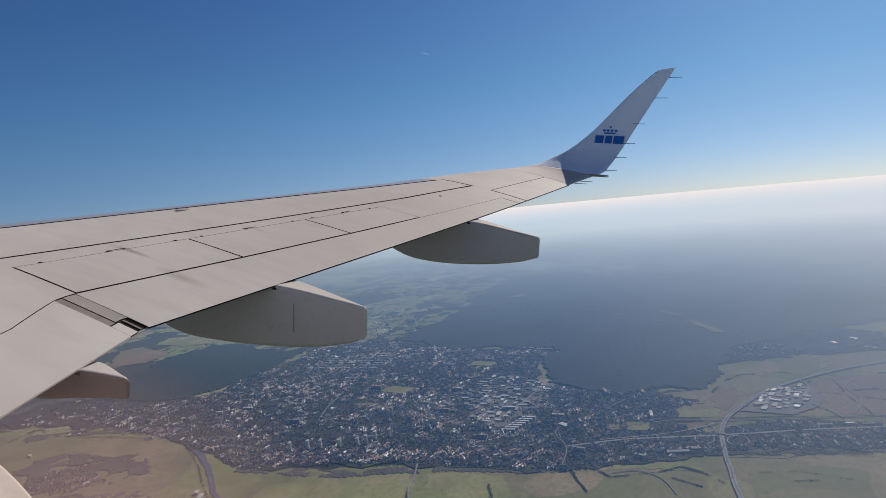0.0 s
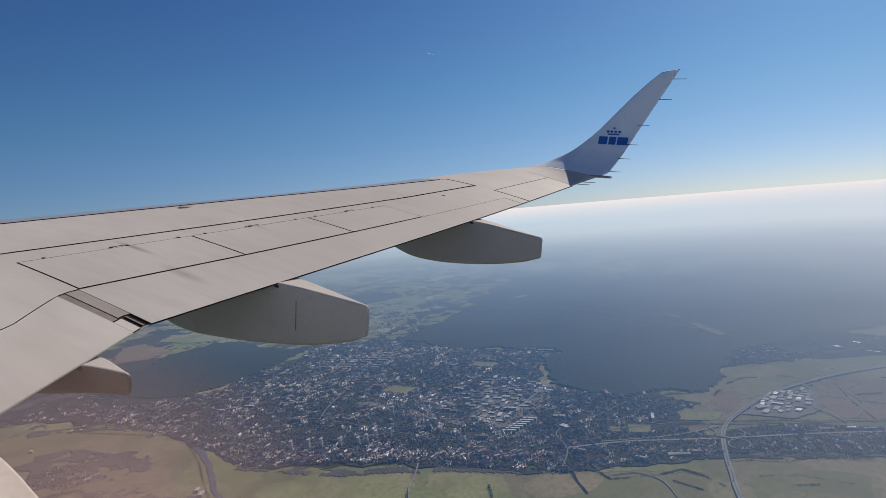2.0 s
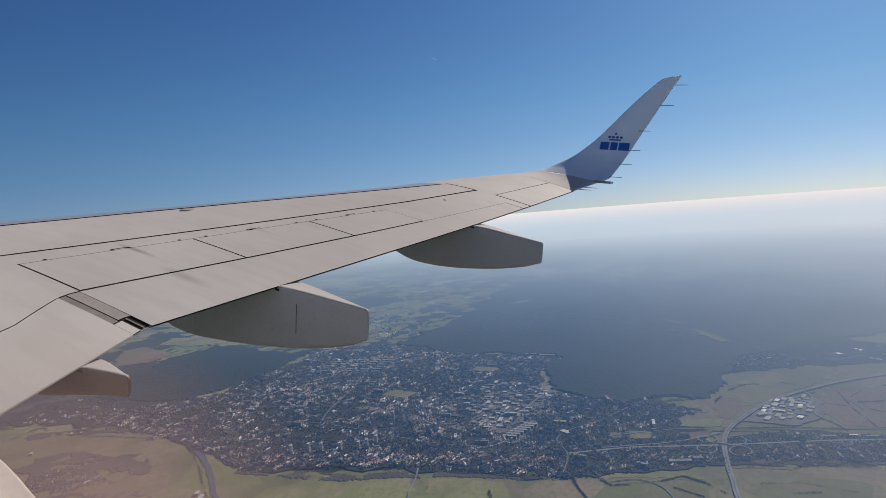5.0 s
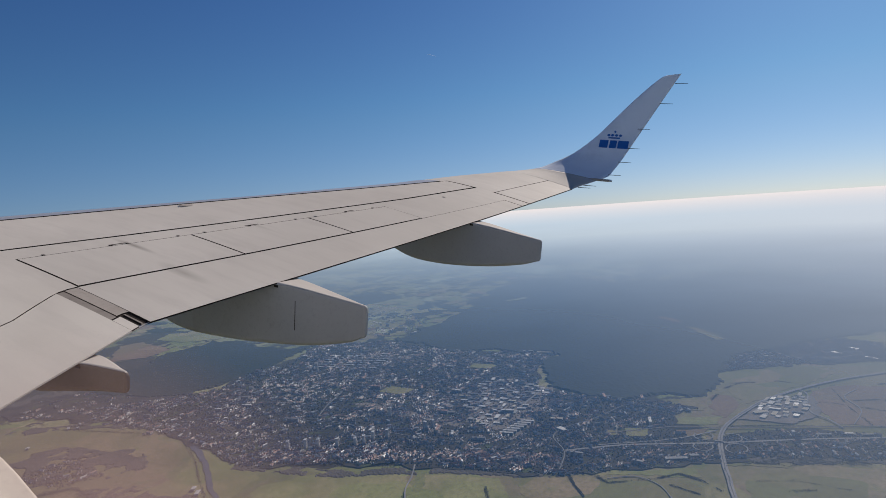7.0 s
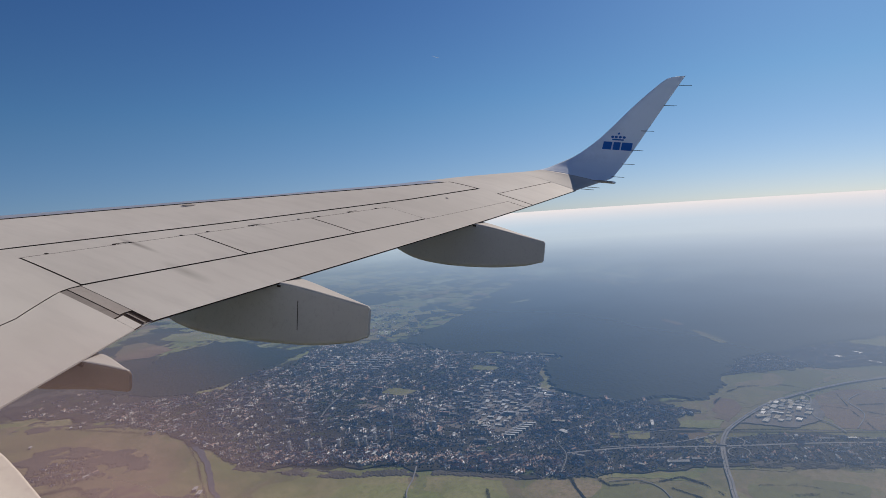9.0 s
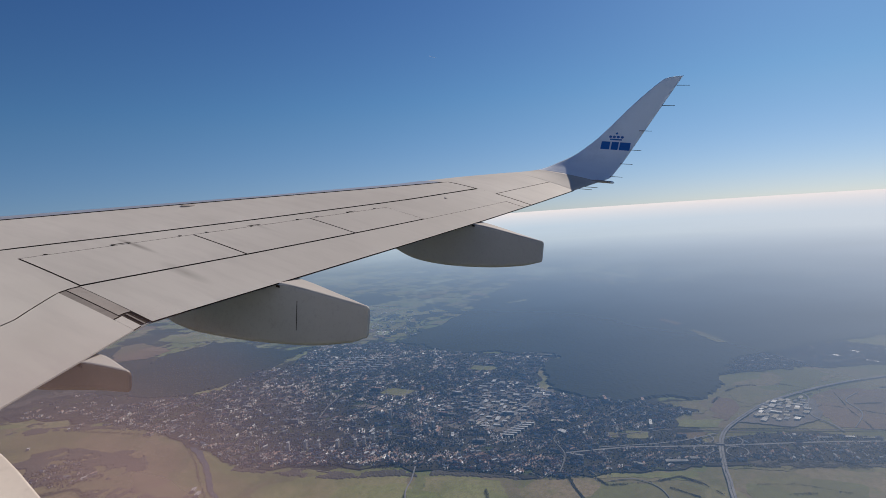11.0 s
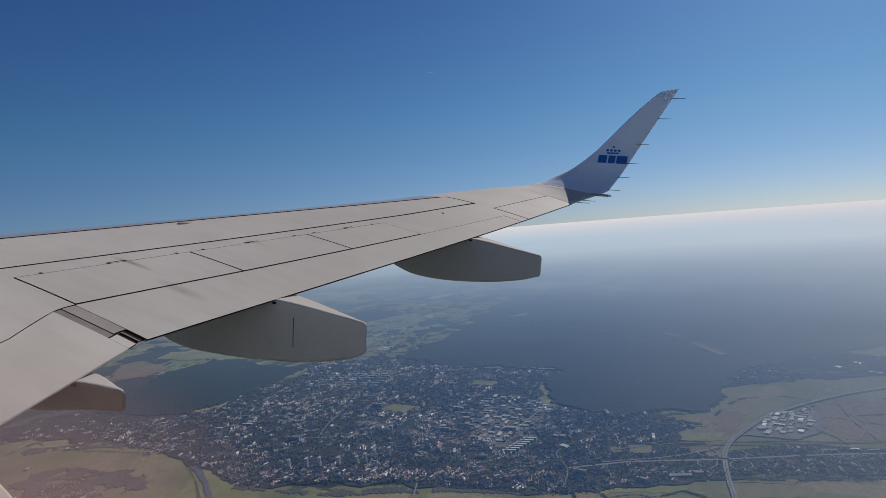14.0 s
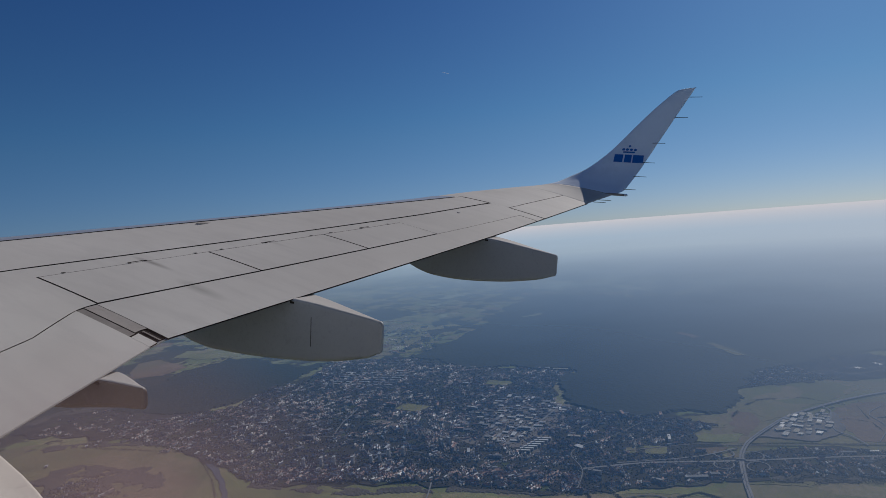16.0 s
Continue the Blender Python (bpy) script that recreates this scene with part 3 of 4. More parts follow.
def roof_material(name, tones, rough):
    """Roofs that differ from house to house, weathered in small patches."""
    m, t, p = nodes_of(name)
    pick = t.nodes.new("ShaderNodeNewGeometry").outputs["Random Per Island"]
    col = mixed(t, tones[0], tones[1], ramp(t, pick, 0.0, 0.65))
    col = mixed(t, col, tones[2], ramp(t, pick, 0.7, 1.0))
    co = t.nodes.new("ShaderNodeTexCoord").outputs["Object"]
    col = mixed(t, col, tuple(0.6 * c for c in tones[0]), ramp(t, noise_of(t, co, 2.5, 4.0), 0.5, 0.85))
    t.links.new(col, p.inputs["Base Color"])
    p.inputs["Roughness"].default_value = rough
    p.inputs["Specular IOR Level"].default_value = 0.25
    return m


def town_ground_material():
    """Gardens, yards and bare trees between houses, in patches of a few tones."""
    m, t, p = nodes_of("town_ground")
    co = t.nodes.new("ShaderNodeTexCoord").outputs["Object"]
    col = mixed(t, (0.030, 0.028, 0.024), (0.062, 0.055, 0.044), ramp(t, noise_of(t, co, 0.09, 5.0, 0.65), 0.35, 0.65))
    col = mixed(t, col, (0.075, 0.09, 0.035), ramp(t, noise_of(t, co, 0.055, 6.0, 0.7), 0.56, 0.66))
    col = mixed(t, col, (0.16, 0.14, 0.12), ramp(t, noise_of(t, co, 0.5, 5.0, 0.7), 0.60, 0.72))
    t.links.new(col, p.inputs["Base Color"])
    p.inputs["Roughness"].default_value = 0.95
    p.inputs["Specular IOR Level"].default_value = 0.1
    return m


def matt(name, dark, light, scale, fine, rough=0.9):
    m = surface(name, dark, light, rough, scale, fine)
    m.node_tree.nodes["Principled BSDF"].inputs["Specular IOR Level"].default_value = 0.15
    return m


GREEN, TAN, BROWN, WOODS = (0.20, 0.23, 0.085), (0.34, 0.31, 0.17), (0.27, 0.21, 0.13), (0.046, 0.043, 0.027)
LAND = land_material("open_land", (GREEN, TAN, BROWN), 42.0, WOODS)
MEADOW = land_material("meadow", ((0.21, 0.225, 0.085), (0.27, 0.265, 0.115), (0.29, 0.25, 0.13)), 25.0)
FALLOW = land_material("fallow", ((0.215, 0.195, 0.09), (0.295, 0.232, 0.14), (0.175, 0.185, 0.075)), 30.0)
PLOUGHED = land_material("ploughed", ((0.21, 0.145, 0.095), (0.26, 0.185, 0.12), (0.20, 0.16, 0.09)), 30.0)
PALE = land_material("pale_fields", ((0.34, 0.36, 0.22), (0.42, 0.40, 0.27), (0.30, 0.34, 0.18)), 60.0)
CANOPY = matt("forest_canopy", (0.016, 0.021, 0.014), (0.026, 0.032, 0.020), 0.02, 0.9)
HEDGE = matt("hedge_scrub", (0.10, 0.092, 0.056), (0.15, 0.135, 0.085), 0.15, 1.5)
CROWN = matt("tree_crowns", (0.05, 0.043, 0.031), (0.09, 0.078, 0.058), 0.15, 1.5)
YARD = town_ground_material()
SCRUB = matt("bare_scrub", (0.075, 0.066, 0.053), (0.115, 0.100, 0.080), 0.05, 0.7)
OPEN_FIELDS = land_material("soft_fields", ((0.175, 0.19, 0.075), (0.255, 0.23, 0.115), (0.235, 0.185, 0.115)), 34.0)
TARMAC = matt("pale_tarmac", (0.19, 0.185, 0.18), (0.28, 0.27, 0.26), 0.1, 2.0)
GRAVEL = matt("dusty_yard", (0.12, 0.105, 0.09), (0.23, 0.20, 0.17), 0.12, 1.2)
WATER = surface("river_water", (0.10, 0.10, 0.10), (0.13, 0.125, 0.115), 0.12, 0.1, 1.0)
WALL = matt("render_walls", (0.40, 0.37, 0.335), (0.64, 0.61, 0.565), 0.3, 3.0)
TILE = roof_material("clay_tiles", ((0.20, 0.105, 0.075), (0.40, 0.25, 0.19), (0.52, 0.40, 0.33)), 0.6)
SLATE = roof_material("slate_roofs", ((0.07, 0.07, 0.072), (0.20, 0.195, 0.19), (0.46, 0.45, 0.43)), 0.5)
SHEET = surface("pale_sheet_roofs", (0.45, 0.44, 0.42), (0.68, 0.67, 0.64), 0.5, 0.1, 2.0)
CREAM = matt("cream_roofs", (0.40, 0.36, 0.28), (0.56, 0.51, 0.42), 0.2, 2.5)
GREY = matt("grey_roofs", (0.24, 0.24, 0.24), (0.38, 0.38, 0.37), 0.2, 2.5)
GLASS = surface("window_bands", (0.03, 0.035, 0.045), (0.05, 0.055, 0.065), 0.15, 0.5, 3.0)

# the ground, one sheet out to the horizon
segs, radii = 128, [0.0] + list(np.geomspace(60, 4900, 40))
v = [(0.0, 0.0, 0.0)] + [(r * math.cos(2 * math.pi * k / segs), r * math.sin(2 * math.pi * k / segs), 0.0) for r in radii[1:] for k in range(segs)]
f = [(0, 1 + k, 1 + (k + 1) % segs) for k in range(segs)]
f += [(1 + i * segs + k, 1 + (i + 1) * segs + k, 1 + (i + 1) * segs + (k + 1) % segs, 1 + i * segs + (k + 1) % segs) for i in range(len(radii) - 2) for k in range(segs)]
ground = tagged(part("ground", v, f, LAND), "flat farmland with fields and copses reaching the hazy horizon", "ground", kind="structure")


def patch(name, outline, material, z, label, category, cell=2.0, edge=4.0, seed=0):
    """A flat piece of the plan with an uneven edge, a little above the ground."""
    xs, ys = [p[0] for p in outline], [p[1] for p in outline]
    n = 200
    span = max(max(xs) - min(xs), max(ys) - min(ys))
    edge = max(min(edge, span * 0.08), span * 0.07) if category == "field" else edge
    ring = []
    for k in range(n):
        s = k / n * len(outline)
        i = int(s)
        a, b = outline[i], outline[(i + 1) % len(outline)]
        x, y = a[0] + (b[0] - a[0]) * (s - i), a[1] + (b[1] - a[1]) * (s - i)
        wave, fine = (span * 0.14, span * 0.04) if category == "field" else (9.0, 3.0)
        x += (float(grain(x, y, wave, seed)) - 0.5) * edge + (float(grain(x, y, fine, seed + 6)) - 0.5) * edge * 0.5
        y += (float(grain(x, y, wave, seed + 2)) - 0.5) * edge + (float(grain(x, y, fine, seed + 8)) - 0.5) * edge * 0.5
        ring.append((x, y, z))
    low = [(x, y, z - 0.12) for x, y, _ in ring]
    f = [tuple(range(n))] + [(k, (k + 1) % n, n + (k + 1) % n, n + k) for k in range(n)]
    return tagged(part(name, ring + low, f, material), label, category, kind="structure")


def canopy(name, outline, cell, label, seed=0, high=1.3, edge=9.0, material=None, open_share=0.0):
    """Closed woodland: an uneven roof of crowns that drops to the ground along its edge."""
    xs, ys = [p[0] for p in outline], [p[1] for p in outline]
    gx, gy = np.arange(min(xs) - 15, max(xs) + 15, cell), np.arange(min(ys) - 15, max(ys) + 15, cell)
    X, Y = np.meshgrid(gx, gy, indexing="ij")
    keep = ragged(outline, X[:-1, :-1] + cell / 2, Y[:-1, :-1] + cell / 2, edge, seed)
    keep &= grain(X[:-1, :-1], Y[:-1, :-1], 11, seed + 2) * 0.6 + grain(X[:-1, :-1], Y[:-1, :-1], 3.5, seed + 7) * 0.4 > open_share
    rng = np.random.default_rng(seed + 1)
    Z = high * (0.78 + 0.05 * grain(X, Y, 37, seed) + 0.10 * grain(X, Y, 9, seed + 1)) + rng.uniform(-0.12, 0.12, X.shape)
    pad = np.pad(keep, 1)
    full = pad[:-1, :-1] & pad[1:, :-1] & pad[:-1, 1:] & pad[1:, 1:]
    Z = np.where(full, Z, 0.02)
    XX = X + rng.uniform(-0.3, 0.3, X.shape) * cell
    YY = Y + rng.uniform(-0.3, 0.3, X.shape) * cell
    cols = X.shape[1]
    I, J = np.nonzero(keep)
    k = I * cols + J
    quads = np.stack([k, k + cols, k + cols + 1, k + 1], 1)
    used, inv = np.unique(quads, return_inverse=True)
    v = np.stack([XX.ravel()[used], YY.ravel()[used], Z.ravel()[used]], 1)
    me = bpy.data.meshes.new(name)
    me.from_pydata(v.tolist(), [], inv.reshape(-1, 4).tolist())
    me.materials.append(material or CANOPY)
    return tagged(new(name, me), label, "forest", kind="stuff")


BIG_WOOD = [(429, 147), (419, 107), (422, 78), (436, 41), (468, 26), (502, 35), (541, 25), (584, -16), (617, -50), (660, -110), (760, -260), (1000, -260),
            (968, -133), (1010, 42), (966, 114), (945, 197), (998, 325), (901, 375), (739, 340), (605, 341), (552, 345), (524, 262), (530, 163), (486, 168)]
WEST_WOOD = [(340, 519), (386, 552), (426, 549), (476, 567), (527, 561), (521, 498), (506, 446), (521, 420), (465, 400), (424, 409), (375, 408), (339, 455)]
canopy("forest", BIG_WOOD, 2.2, "wide dark evergreen forest behind the town", 1)
canopy("forest", WEST_WOOD, 2.2, "dark wood beside the old town", 4)
canopy("forest", [(560, 470), (640, 455), (655, 520), (600, 560), (555, 530)], 3.0, "dark wood among far fields", 6)
canopy("forest", [(700, 520), (820, 480), (880, 560), (760, 640)], 4.0, "dark wood among far fields", 8)
canopy("forest", [(1150, 330), (1420, 300), (1500, 420), (1250, 500)], 6.0, "dark wood in the hazy distance", 11)
canopy("forest", [(1250, -60), (1600, 20), (1700, 160), (1400, 110)], 6.0, "dark wood in the hazy distance", 14)

# soft meadows and tilled land under the single fields
patch("field", [(395, 60), (440, 42), (500, 36), (590, -14), (640, -70), (720, -200), (420, -280), (240, -280), (170, -100), (170, 500), (262, 500), (302, 330), (255, 262), (290, 170),
                (300, 92), (345, 30), (380, 30)], OPEN_FIELDS, 0.11, "soft green and tan farmland in front of the town", "farmland", edge=6.0, seed=71)

for seed, (outline, label, high, edge) in enumerate((
        ([(256, 268), (264, 198), (285, 150), (297, 92), (304, 94), (294, 152), (275, 202), (267, 270)], "dark belt of bare trees below the town", 0.5, 4.0),
        ([(332, 10), (343, -16), (348, -44), (366, -104), (376, -100), (360, -44), (351, -14), (340, 12)], "dark belt of bare trees beside the main road", 0.55, 5.0),
        ([(222, 426), (254, 400), (256, 340), (240, 318), (226, 326), (206, 367)], "small bare wood among fields", 0.75, 9.0),
        ([(352, 560), (372, 470), (358, 410), (322, 384), (296, 420), (285, 480), (292, 552)], "bare scrub wood at the town edge", 0.62, 10.0),
        ([(300, 352), (314, 326), (296, 288), (274, 262), (257, 258), (263, 277), (282, 300), (288, 330)], "dark riverside trees", 0.8, 5.0),
        ([(252, 480), (280, 410), (286, 352), (295, 352), (292, 412), (266, 486)], "dark tree belt along a field", 0.6, 6.0),
        ([(200, 330), (209, 292), (206, 258), (217, 256), (221, 292), (212, 334)], "dark thicket in a meadow", 0.6, 6.0))):
    canopy("scrub", outline, 1.1, label, 50 + seed, high, edge, SCRUB, 0.36)

# fields
for seed, (kind, outline, label) in enumerate((
        (FALLOW, [(190, 460), (262, 470), (284, 379), (275, 322), (240, 300), (196, 330)], "wide yellowish fallow field"),
        (MEADOW, [(205, 300), (238, 292), (270, 312), (276, 290), (250, 245), (210, 240)], "green meadow beside the river"),
        (MEADOW, [(200, 232), (244, 236), (268, 212), (278, 168), (258, 158), (215, 170)], "green meadow below the town"),
        (MEADOW, [(205, 165), (262, 156), (280, 160), (286, 122), (252, 96), (215, 100)], "green meadow below the town"),
        (FALLOW, [(240, 92), (290, 112), (302, 72), (308, 34), (290, 26), (250, 30)], "yellowish field beside the motorway"),
        (MEADOW, [(302, 84), (308, 84), (322, 36), (313, 33)], "bright green strip of field"),
        (FALLOW, [(286, 8), (318, 14), (338, -8), (350, -50), (330, -110), (270, -60)], "yellowish field east of the motorway"),
        (PLOUGHED, [(439, 36), (444, 25), (427, 19), (398, 24), (403, 32)], "brown field at the forest edge"),
        (FALLOW, [(466, 26), (500, 8), (520, -28), (504, -42), (475, -21), (443, 3), (425, 15), (444, 23)], "olive field between forest and motorway"),
        (PLOUGHED, [(459, -25), (484, -48), (500, -75), (470, -110), (408, -90), (403, -33), (426, -23)], "brown field with farm tracks"),
        (FALLOW, [(474, -30), (500, -55), (540, -80), (560, -150), (490, -110)], "yellowish field"),
        (MEADOW, [(393, 54), (401, 27), (387, 28), (381, 53)], "green field at the town edge"),
        (FALLOW, [(330, 20), (352, 6), (356, -12), (336, -6)], "yellowish field beside the junction"),
        (FALLOW, [(404, 62), (424, 66), (433, 42), (410, 36)], "olive field below the forest"),
        (MEADOW, [(617, -40), (630, -90), (606, -86), (590, -40), (575, -10)], "green field behind the suburb"),
        (PLOUGHED, [(372, 50), (378, 33), (367, 35), (361, 49)], "bare brown field"),
        (MEADOW, [(382, 11), (384, 2), (373, 2), (370, 11)], "green field beside the sheds"),
        (PLOUGHED, [(423, 607), (488, 667), (507, 653), (486, 585), (449, 575)], "reddish ploughed field beside the wood"),
        (MEADOW, [(519, 644), (553, 665), (567, 594), (534, 569), (513, 600)], "green field in a clearing"),
        (MEADOW, [(590, 430), (640, 410), (740, 390), (770, 430), (660, 450)], "green field"),
        (PALE, [(1010, 180), (1080, 300), (1200, 290), (1180, 210)], "pale far field"),
        (PALE, [(1040, 330), (1100, 420), (1350, 470), (1250, 360)], "pale far field"),
        (PALE, [(1080, 190), (1110, 260), (1190, 280), (1170, 200)], "far green field"))):
    patch("field", outline, kind, 0.14 + 0.012 * seed, label, "field", seed=seed)


def far_fields(count):
    """Strips of crop, fallow and wood on the plain beyond the forest, too many to count."""
    rng = np.random.default_rng(29)
    kinds_of = (MEADOW, PALE, FALLOW, PLOUGHED, CANOPY)
    verts, faces, slots = [], [], []
    while len(faces) < count:
        r, a = 520 * (4200 / 520) ** rng.random(), rng.uniform(-0.42, 1.15)
        x, y = r * math.cos(a), r * math.sin(a)
        if x < 545 or within(BIG_WOOD, np.array([x]), np.array([y]))[0] or (r < 760 and a < 0.5):
            continue
        turn = (float(grain(x, y, 150, 81)) - 0.5) * 3.6
        size = 0.55 + r / 1500
        la, lb = rng.uniform(9, 34) * size, rng.uniform(7, 22) * size
        ca, sa, skew = math.cos(turn), math.sin(turn), rng.uniform(-0.4, 0.4)
        z = 0.51 + 0.08 * len(faces) / count
        o = len(verts)
        for px, py in ((-1, -1), (0, -1.1), (1, -1), (1.08, 0), (1, 1), (0, 1.08), (-1, 1), (-1.1, 0)):
            u, w = (px + skew * py + rng.normal(0, 0.07)) * la / 2, (py + rng.normal(0, 0.07)) * lb / 2
            verts.append((x + u * ca - w * sa, y + u * sa + w * ca, z))
        faces.append(tuple(range(o, o + 8)))
        slots.append(int(rng.choice(5, p=(0.33, 0.10, 0.2, 0.07, 0.30))))
    me = bpy.data.meshes.new("fields")
    me.from_pydata(verts, [], faces)
    for m in kinds_of:
        me.materials.append(m)
    me.polygons.foreach_set("material_index", slots)
    return tagged(new("fields", me), "small far fields and copses fading into haze", "fields", kind="stuff")


far_fields(2600)
for seed, (a, b) in enumerate((((782, 303), (806, 286)), ((688, 100), (664, 80)), ((640, 66), (594, 38)))):
    d = Vector((b[0] - a[0], b[1] - a[1])).normalized() * 3.5
    patch("field", [(a[0] - d.y, a[1] + d.x), (b[0] - d.y * 1.6, b[1] + d.x * 1.6), (b[0] + d.y, b[1] - d.x), (a[0] + d.y * 1.3, a[1] - d.x)], (PALE, PLOUGHED, FALLOW)[seed], 1.45, "pale clearing in the forest", "clearing", edge=3.0, seed=40 + seed)

TOWN = [(300, 470), (322, 455), (340, 430), (372, 402), (424, 409), (465, 396), (525, 417), (552, 345), (524, 262), (530, 163), (486, 168), (429, 147), (419, 107), (424, 70), (411, 40), (398, 52), (372, 52),
        (360, 30), (384, 6), (392, -50), (355, -52), (345, 5), (332, 32), (318, 55), (298, 92), (291, 134), (286, 175), (278, 213), (257, 263), (270, 300), (283, 340)]
SUBURB = [(498, 30), (541, 24), (584, -18), (612, -48), (600, -80), (545, -78), (522, -10)]
OUTSKIRTS = [(290, 552), (343, 523), (360, 474), (354, 415), (313, 386), (288, 444), (275, 523)]
BY_FIELD = [(205, 392), (240, 378), (225, 335), (205, 345)]
patch("pavement", TOWN, YARD, 0.60, "dark built-up ground of the town", "town ground", edge=9.0)
patch("pavement", SUBURB, YARD, 0.62, "dark built-up ground of a suburb", "town ground", edge=9.0, seed=3)
patch("pavement", OUTSKIRTS, YARD, 0.64, "dark scrubby ground at the edge of the town", "scrub", edge=16.0, seed=13)
patch("pavement", [(396, 18), (419, 9), (447, -19), (452, -24), (416, -26), (397, -10)], GRAVEL, 0.66, "dusty yards of a trading estate", "yard", seed=5)
patch("pavement", [(420, 195), (432, 170), (432, 140), (384, 128), (342, 134), (356, 172)], GRAVEL, 0.68, "dusty yards of an industrial area", "yard", edge=10, seed=6)
patch("pavement", [(366, 262), (352, 200), (345, 170), (352, 168), (360, 200), (374, 258)], GRAVEL, 0.70, "dusty ground along railway yards", "yard", edge=6, seed=7)
for seed, outline, kind in ((1, [(367, 76), (370, 64), (359, 62), (356, 74)], MEADOW), (2, [(362, 85), (365, 80), (356, 78), (354, 83)], FALLOW), (3, [(398, 262), (412, 262), (410, 238), (396, 240)], MEADOW), (4, [(474, 222), (486, 224), (484, 200), (472, 204)], MEADOW)):
    patch("pavement", outline, kind, 0.72, "mown sports ground among houses", "sports ground", edge=1.0, seed=20 + seed)
patch("water", [(277, 319), (260, 293), (242, 271), (223, 246), (221.5, 248.5), (240.5, 274), (257.5, 295), (274.5, 322)], WATER, 0.50, "dull brown river between meadows", "river", edge=2)


ROADS = [(np.array([(363.0, 69.0), (363.0, 72.0), (363.0, 66.0)]), 6.5), (np.array([(360.0, 81.0)]), 4.5), (np.array([(404.0, 245.0), (404.0, 256.0)]), 9.0), (np.array([(479.0, 208.0), (479.0, 217.0)]), 8.0)]


def off_roads(p):
    """Which places lie clear of every road."""
    p = np.asarray(p, float)
    clear = np.ones(len(p), bool)
    for line, gap in ROADS:
        low, high = line.min(0) - gap, line.max(0) + gap
        near = np.nonzero(((p > low) & (p < high)).all(1))[0]
        for q in line:
            d = p[near] - q
            clear[near] &= d[:, 0] ** 2 + d[:, 1] ** 2 > gap * gap
    return clear


def road(points, width, label, z=0.85, material=None, steps=10):
    """A ribbon of road along a smooth line."""
    pts = [Vector(p) for p in points]
    line = []
    for i in range(len(pts) - 1):
        a, b, c, d = pts[max(0, i - 1)], pts[i], pts[i + 1], pts[min(len(pts) - 1, i + 2)]
        for k in range(steps):
            s = k / steps
            line.append(0.5 * (2 * b + (c - a) * s + (2 * a - 5 * b + 4 * c - d) * s * s + (3 * b - a - 3 * c + d) * s ** 3))
    line.append(pts[-1])
    dense = [a.lerp(b, k / 4) for a, b in zip(line, line[1:]) for k in range(4)]
    if pts[0].x < 600:
        ROADS.append((np.array([(p.x, p.y) for p in dense]), width / 2 + 0.65))
    v = []
    for i, p in enumerate(line):
        t = (line[min(i + 1, len(line) - 1)] - line[max(i - 1, 0)]).normalized()
        n = Vector((-t.y, t.x)) * width / 2
        v += [(p.x + n.x, p.y + n.y, z), (p.x - n.x, p.y - n.y, z), (p.x - n.x * 1.15, p.y - n.y * 1.15, z - 0.2), (p.x + n.x * 1.15, p.y + n.y * 1.15, z - 0.2)]
    f = [(4 * i + k, 4 * i + (k + 1) % 4, 4 * i + 4 + (k + 1) % 4, 4 * i + 4 + k) for i in range(len(line) - 1) for k in range(4)]
    return tagged(part("road", v, f, material or TARMAC), label, "road", kind="structure")


MOTORWAY = [(200, -8), (250, 5), (297, 16), (315, 19), (332, 22), (357, 25), (374, 25), (390, 22), (417, 12), (440, 1), (470, -22), (494, -46), (512, -70), (560, -130), (700, -230), (860, -330)]
for off in (-0.66, 0.66):
    road([(x + off * 0.25, y + off) for x, y in MOTORWAY], 1.05, "pale motorway carriageway", z=1.0)
road([(327, 100), (342, 73), (350, 50), (358, 26), (376, -21), (386, -52), (410, -120)], 1.7, "main road crossing under the motorway")
road([(355, 88), (376, 51), (381, 25), (395, -23), (404, -54), (425, -120)], 0.8, "railway line", 0.87, GRAVEL)
road([(339, 85), (357, 49), (376, 28)], 0.9, "slip road", 0.9)
road([(200, 128), (244, 152), (260, 161), (273, 165), (288, 171)], 0.65, "country road between meadows")
road([(351, 141), (328, 148), (322, 170), (325, 205), (334, 271), (319, 287), (283, 326)], 0.5, "winding town road", 0.9)
road([(334, 271), (360, 282), (385, 289), (443, 308)], 0.5, "straight town road", 0.92)
road([(347, 155), (372, 150), (398, 147), (430, 145)], 1.1, "industrial road", 0.94)
road([(463, -15), (453, -20), (430, -19), (416, -21), (408, -28), (396, -34)], 0.8, "estate road", 0.96)
road([(300, 96), (325, 100), (345, 112), (362, 108), (380, 96), (408, 84)], 0.45, "suburban road", 0.9)
road([(540, -8), (552, -22), (545, -40), (560, -60)], 0.8, "suburban road", 0.96)
road([(404, -40), (430, -46), (452, -40), (470, -48)], 0.5, "pale farm track", 0.6)
road([(286, 40), (300, 48), (306, 60), (300, 72)], 0.4, "pale farm track", 0.6)
for cx, cy, r, a0, a1 in ((351, 33, 6, 20, 300), (352, 17, 6.5, -120, 160), (366, 20, 6.5, -160, 120), (366, 34, 6, 60, 330)):
    road([(cx + r * math.cos(radians(a)), cy + r * 0.8 * math.sin(radians(a))) for a in spaced(a0, a1, 8)], 0.6, "curved slip road of the junction", 0.97)
v, f = box(359, 25.5, 1.3, 1.3, 4.6, 0.4)
tagged(part("road", v, f, TARMAC), "concrete road bridge over the motorway", "bridge", kind="structure")


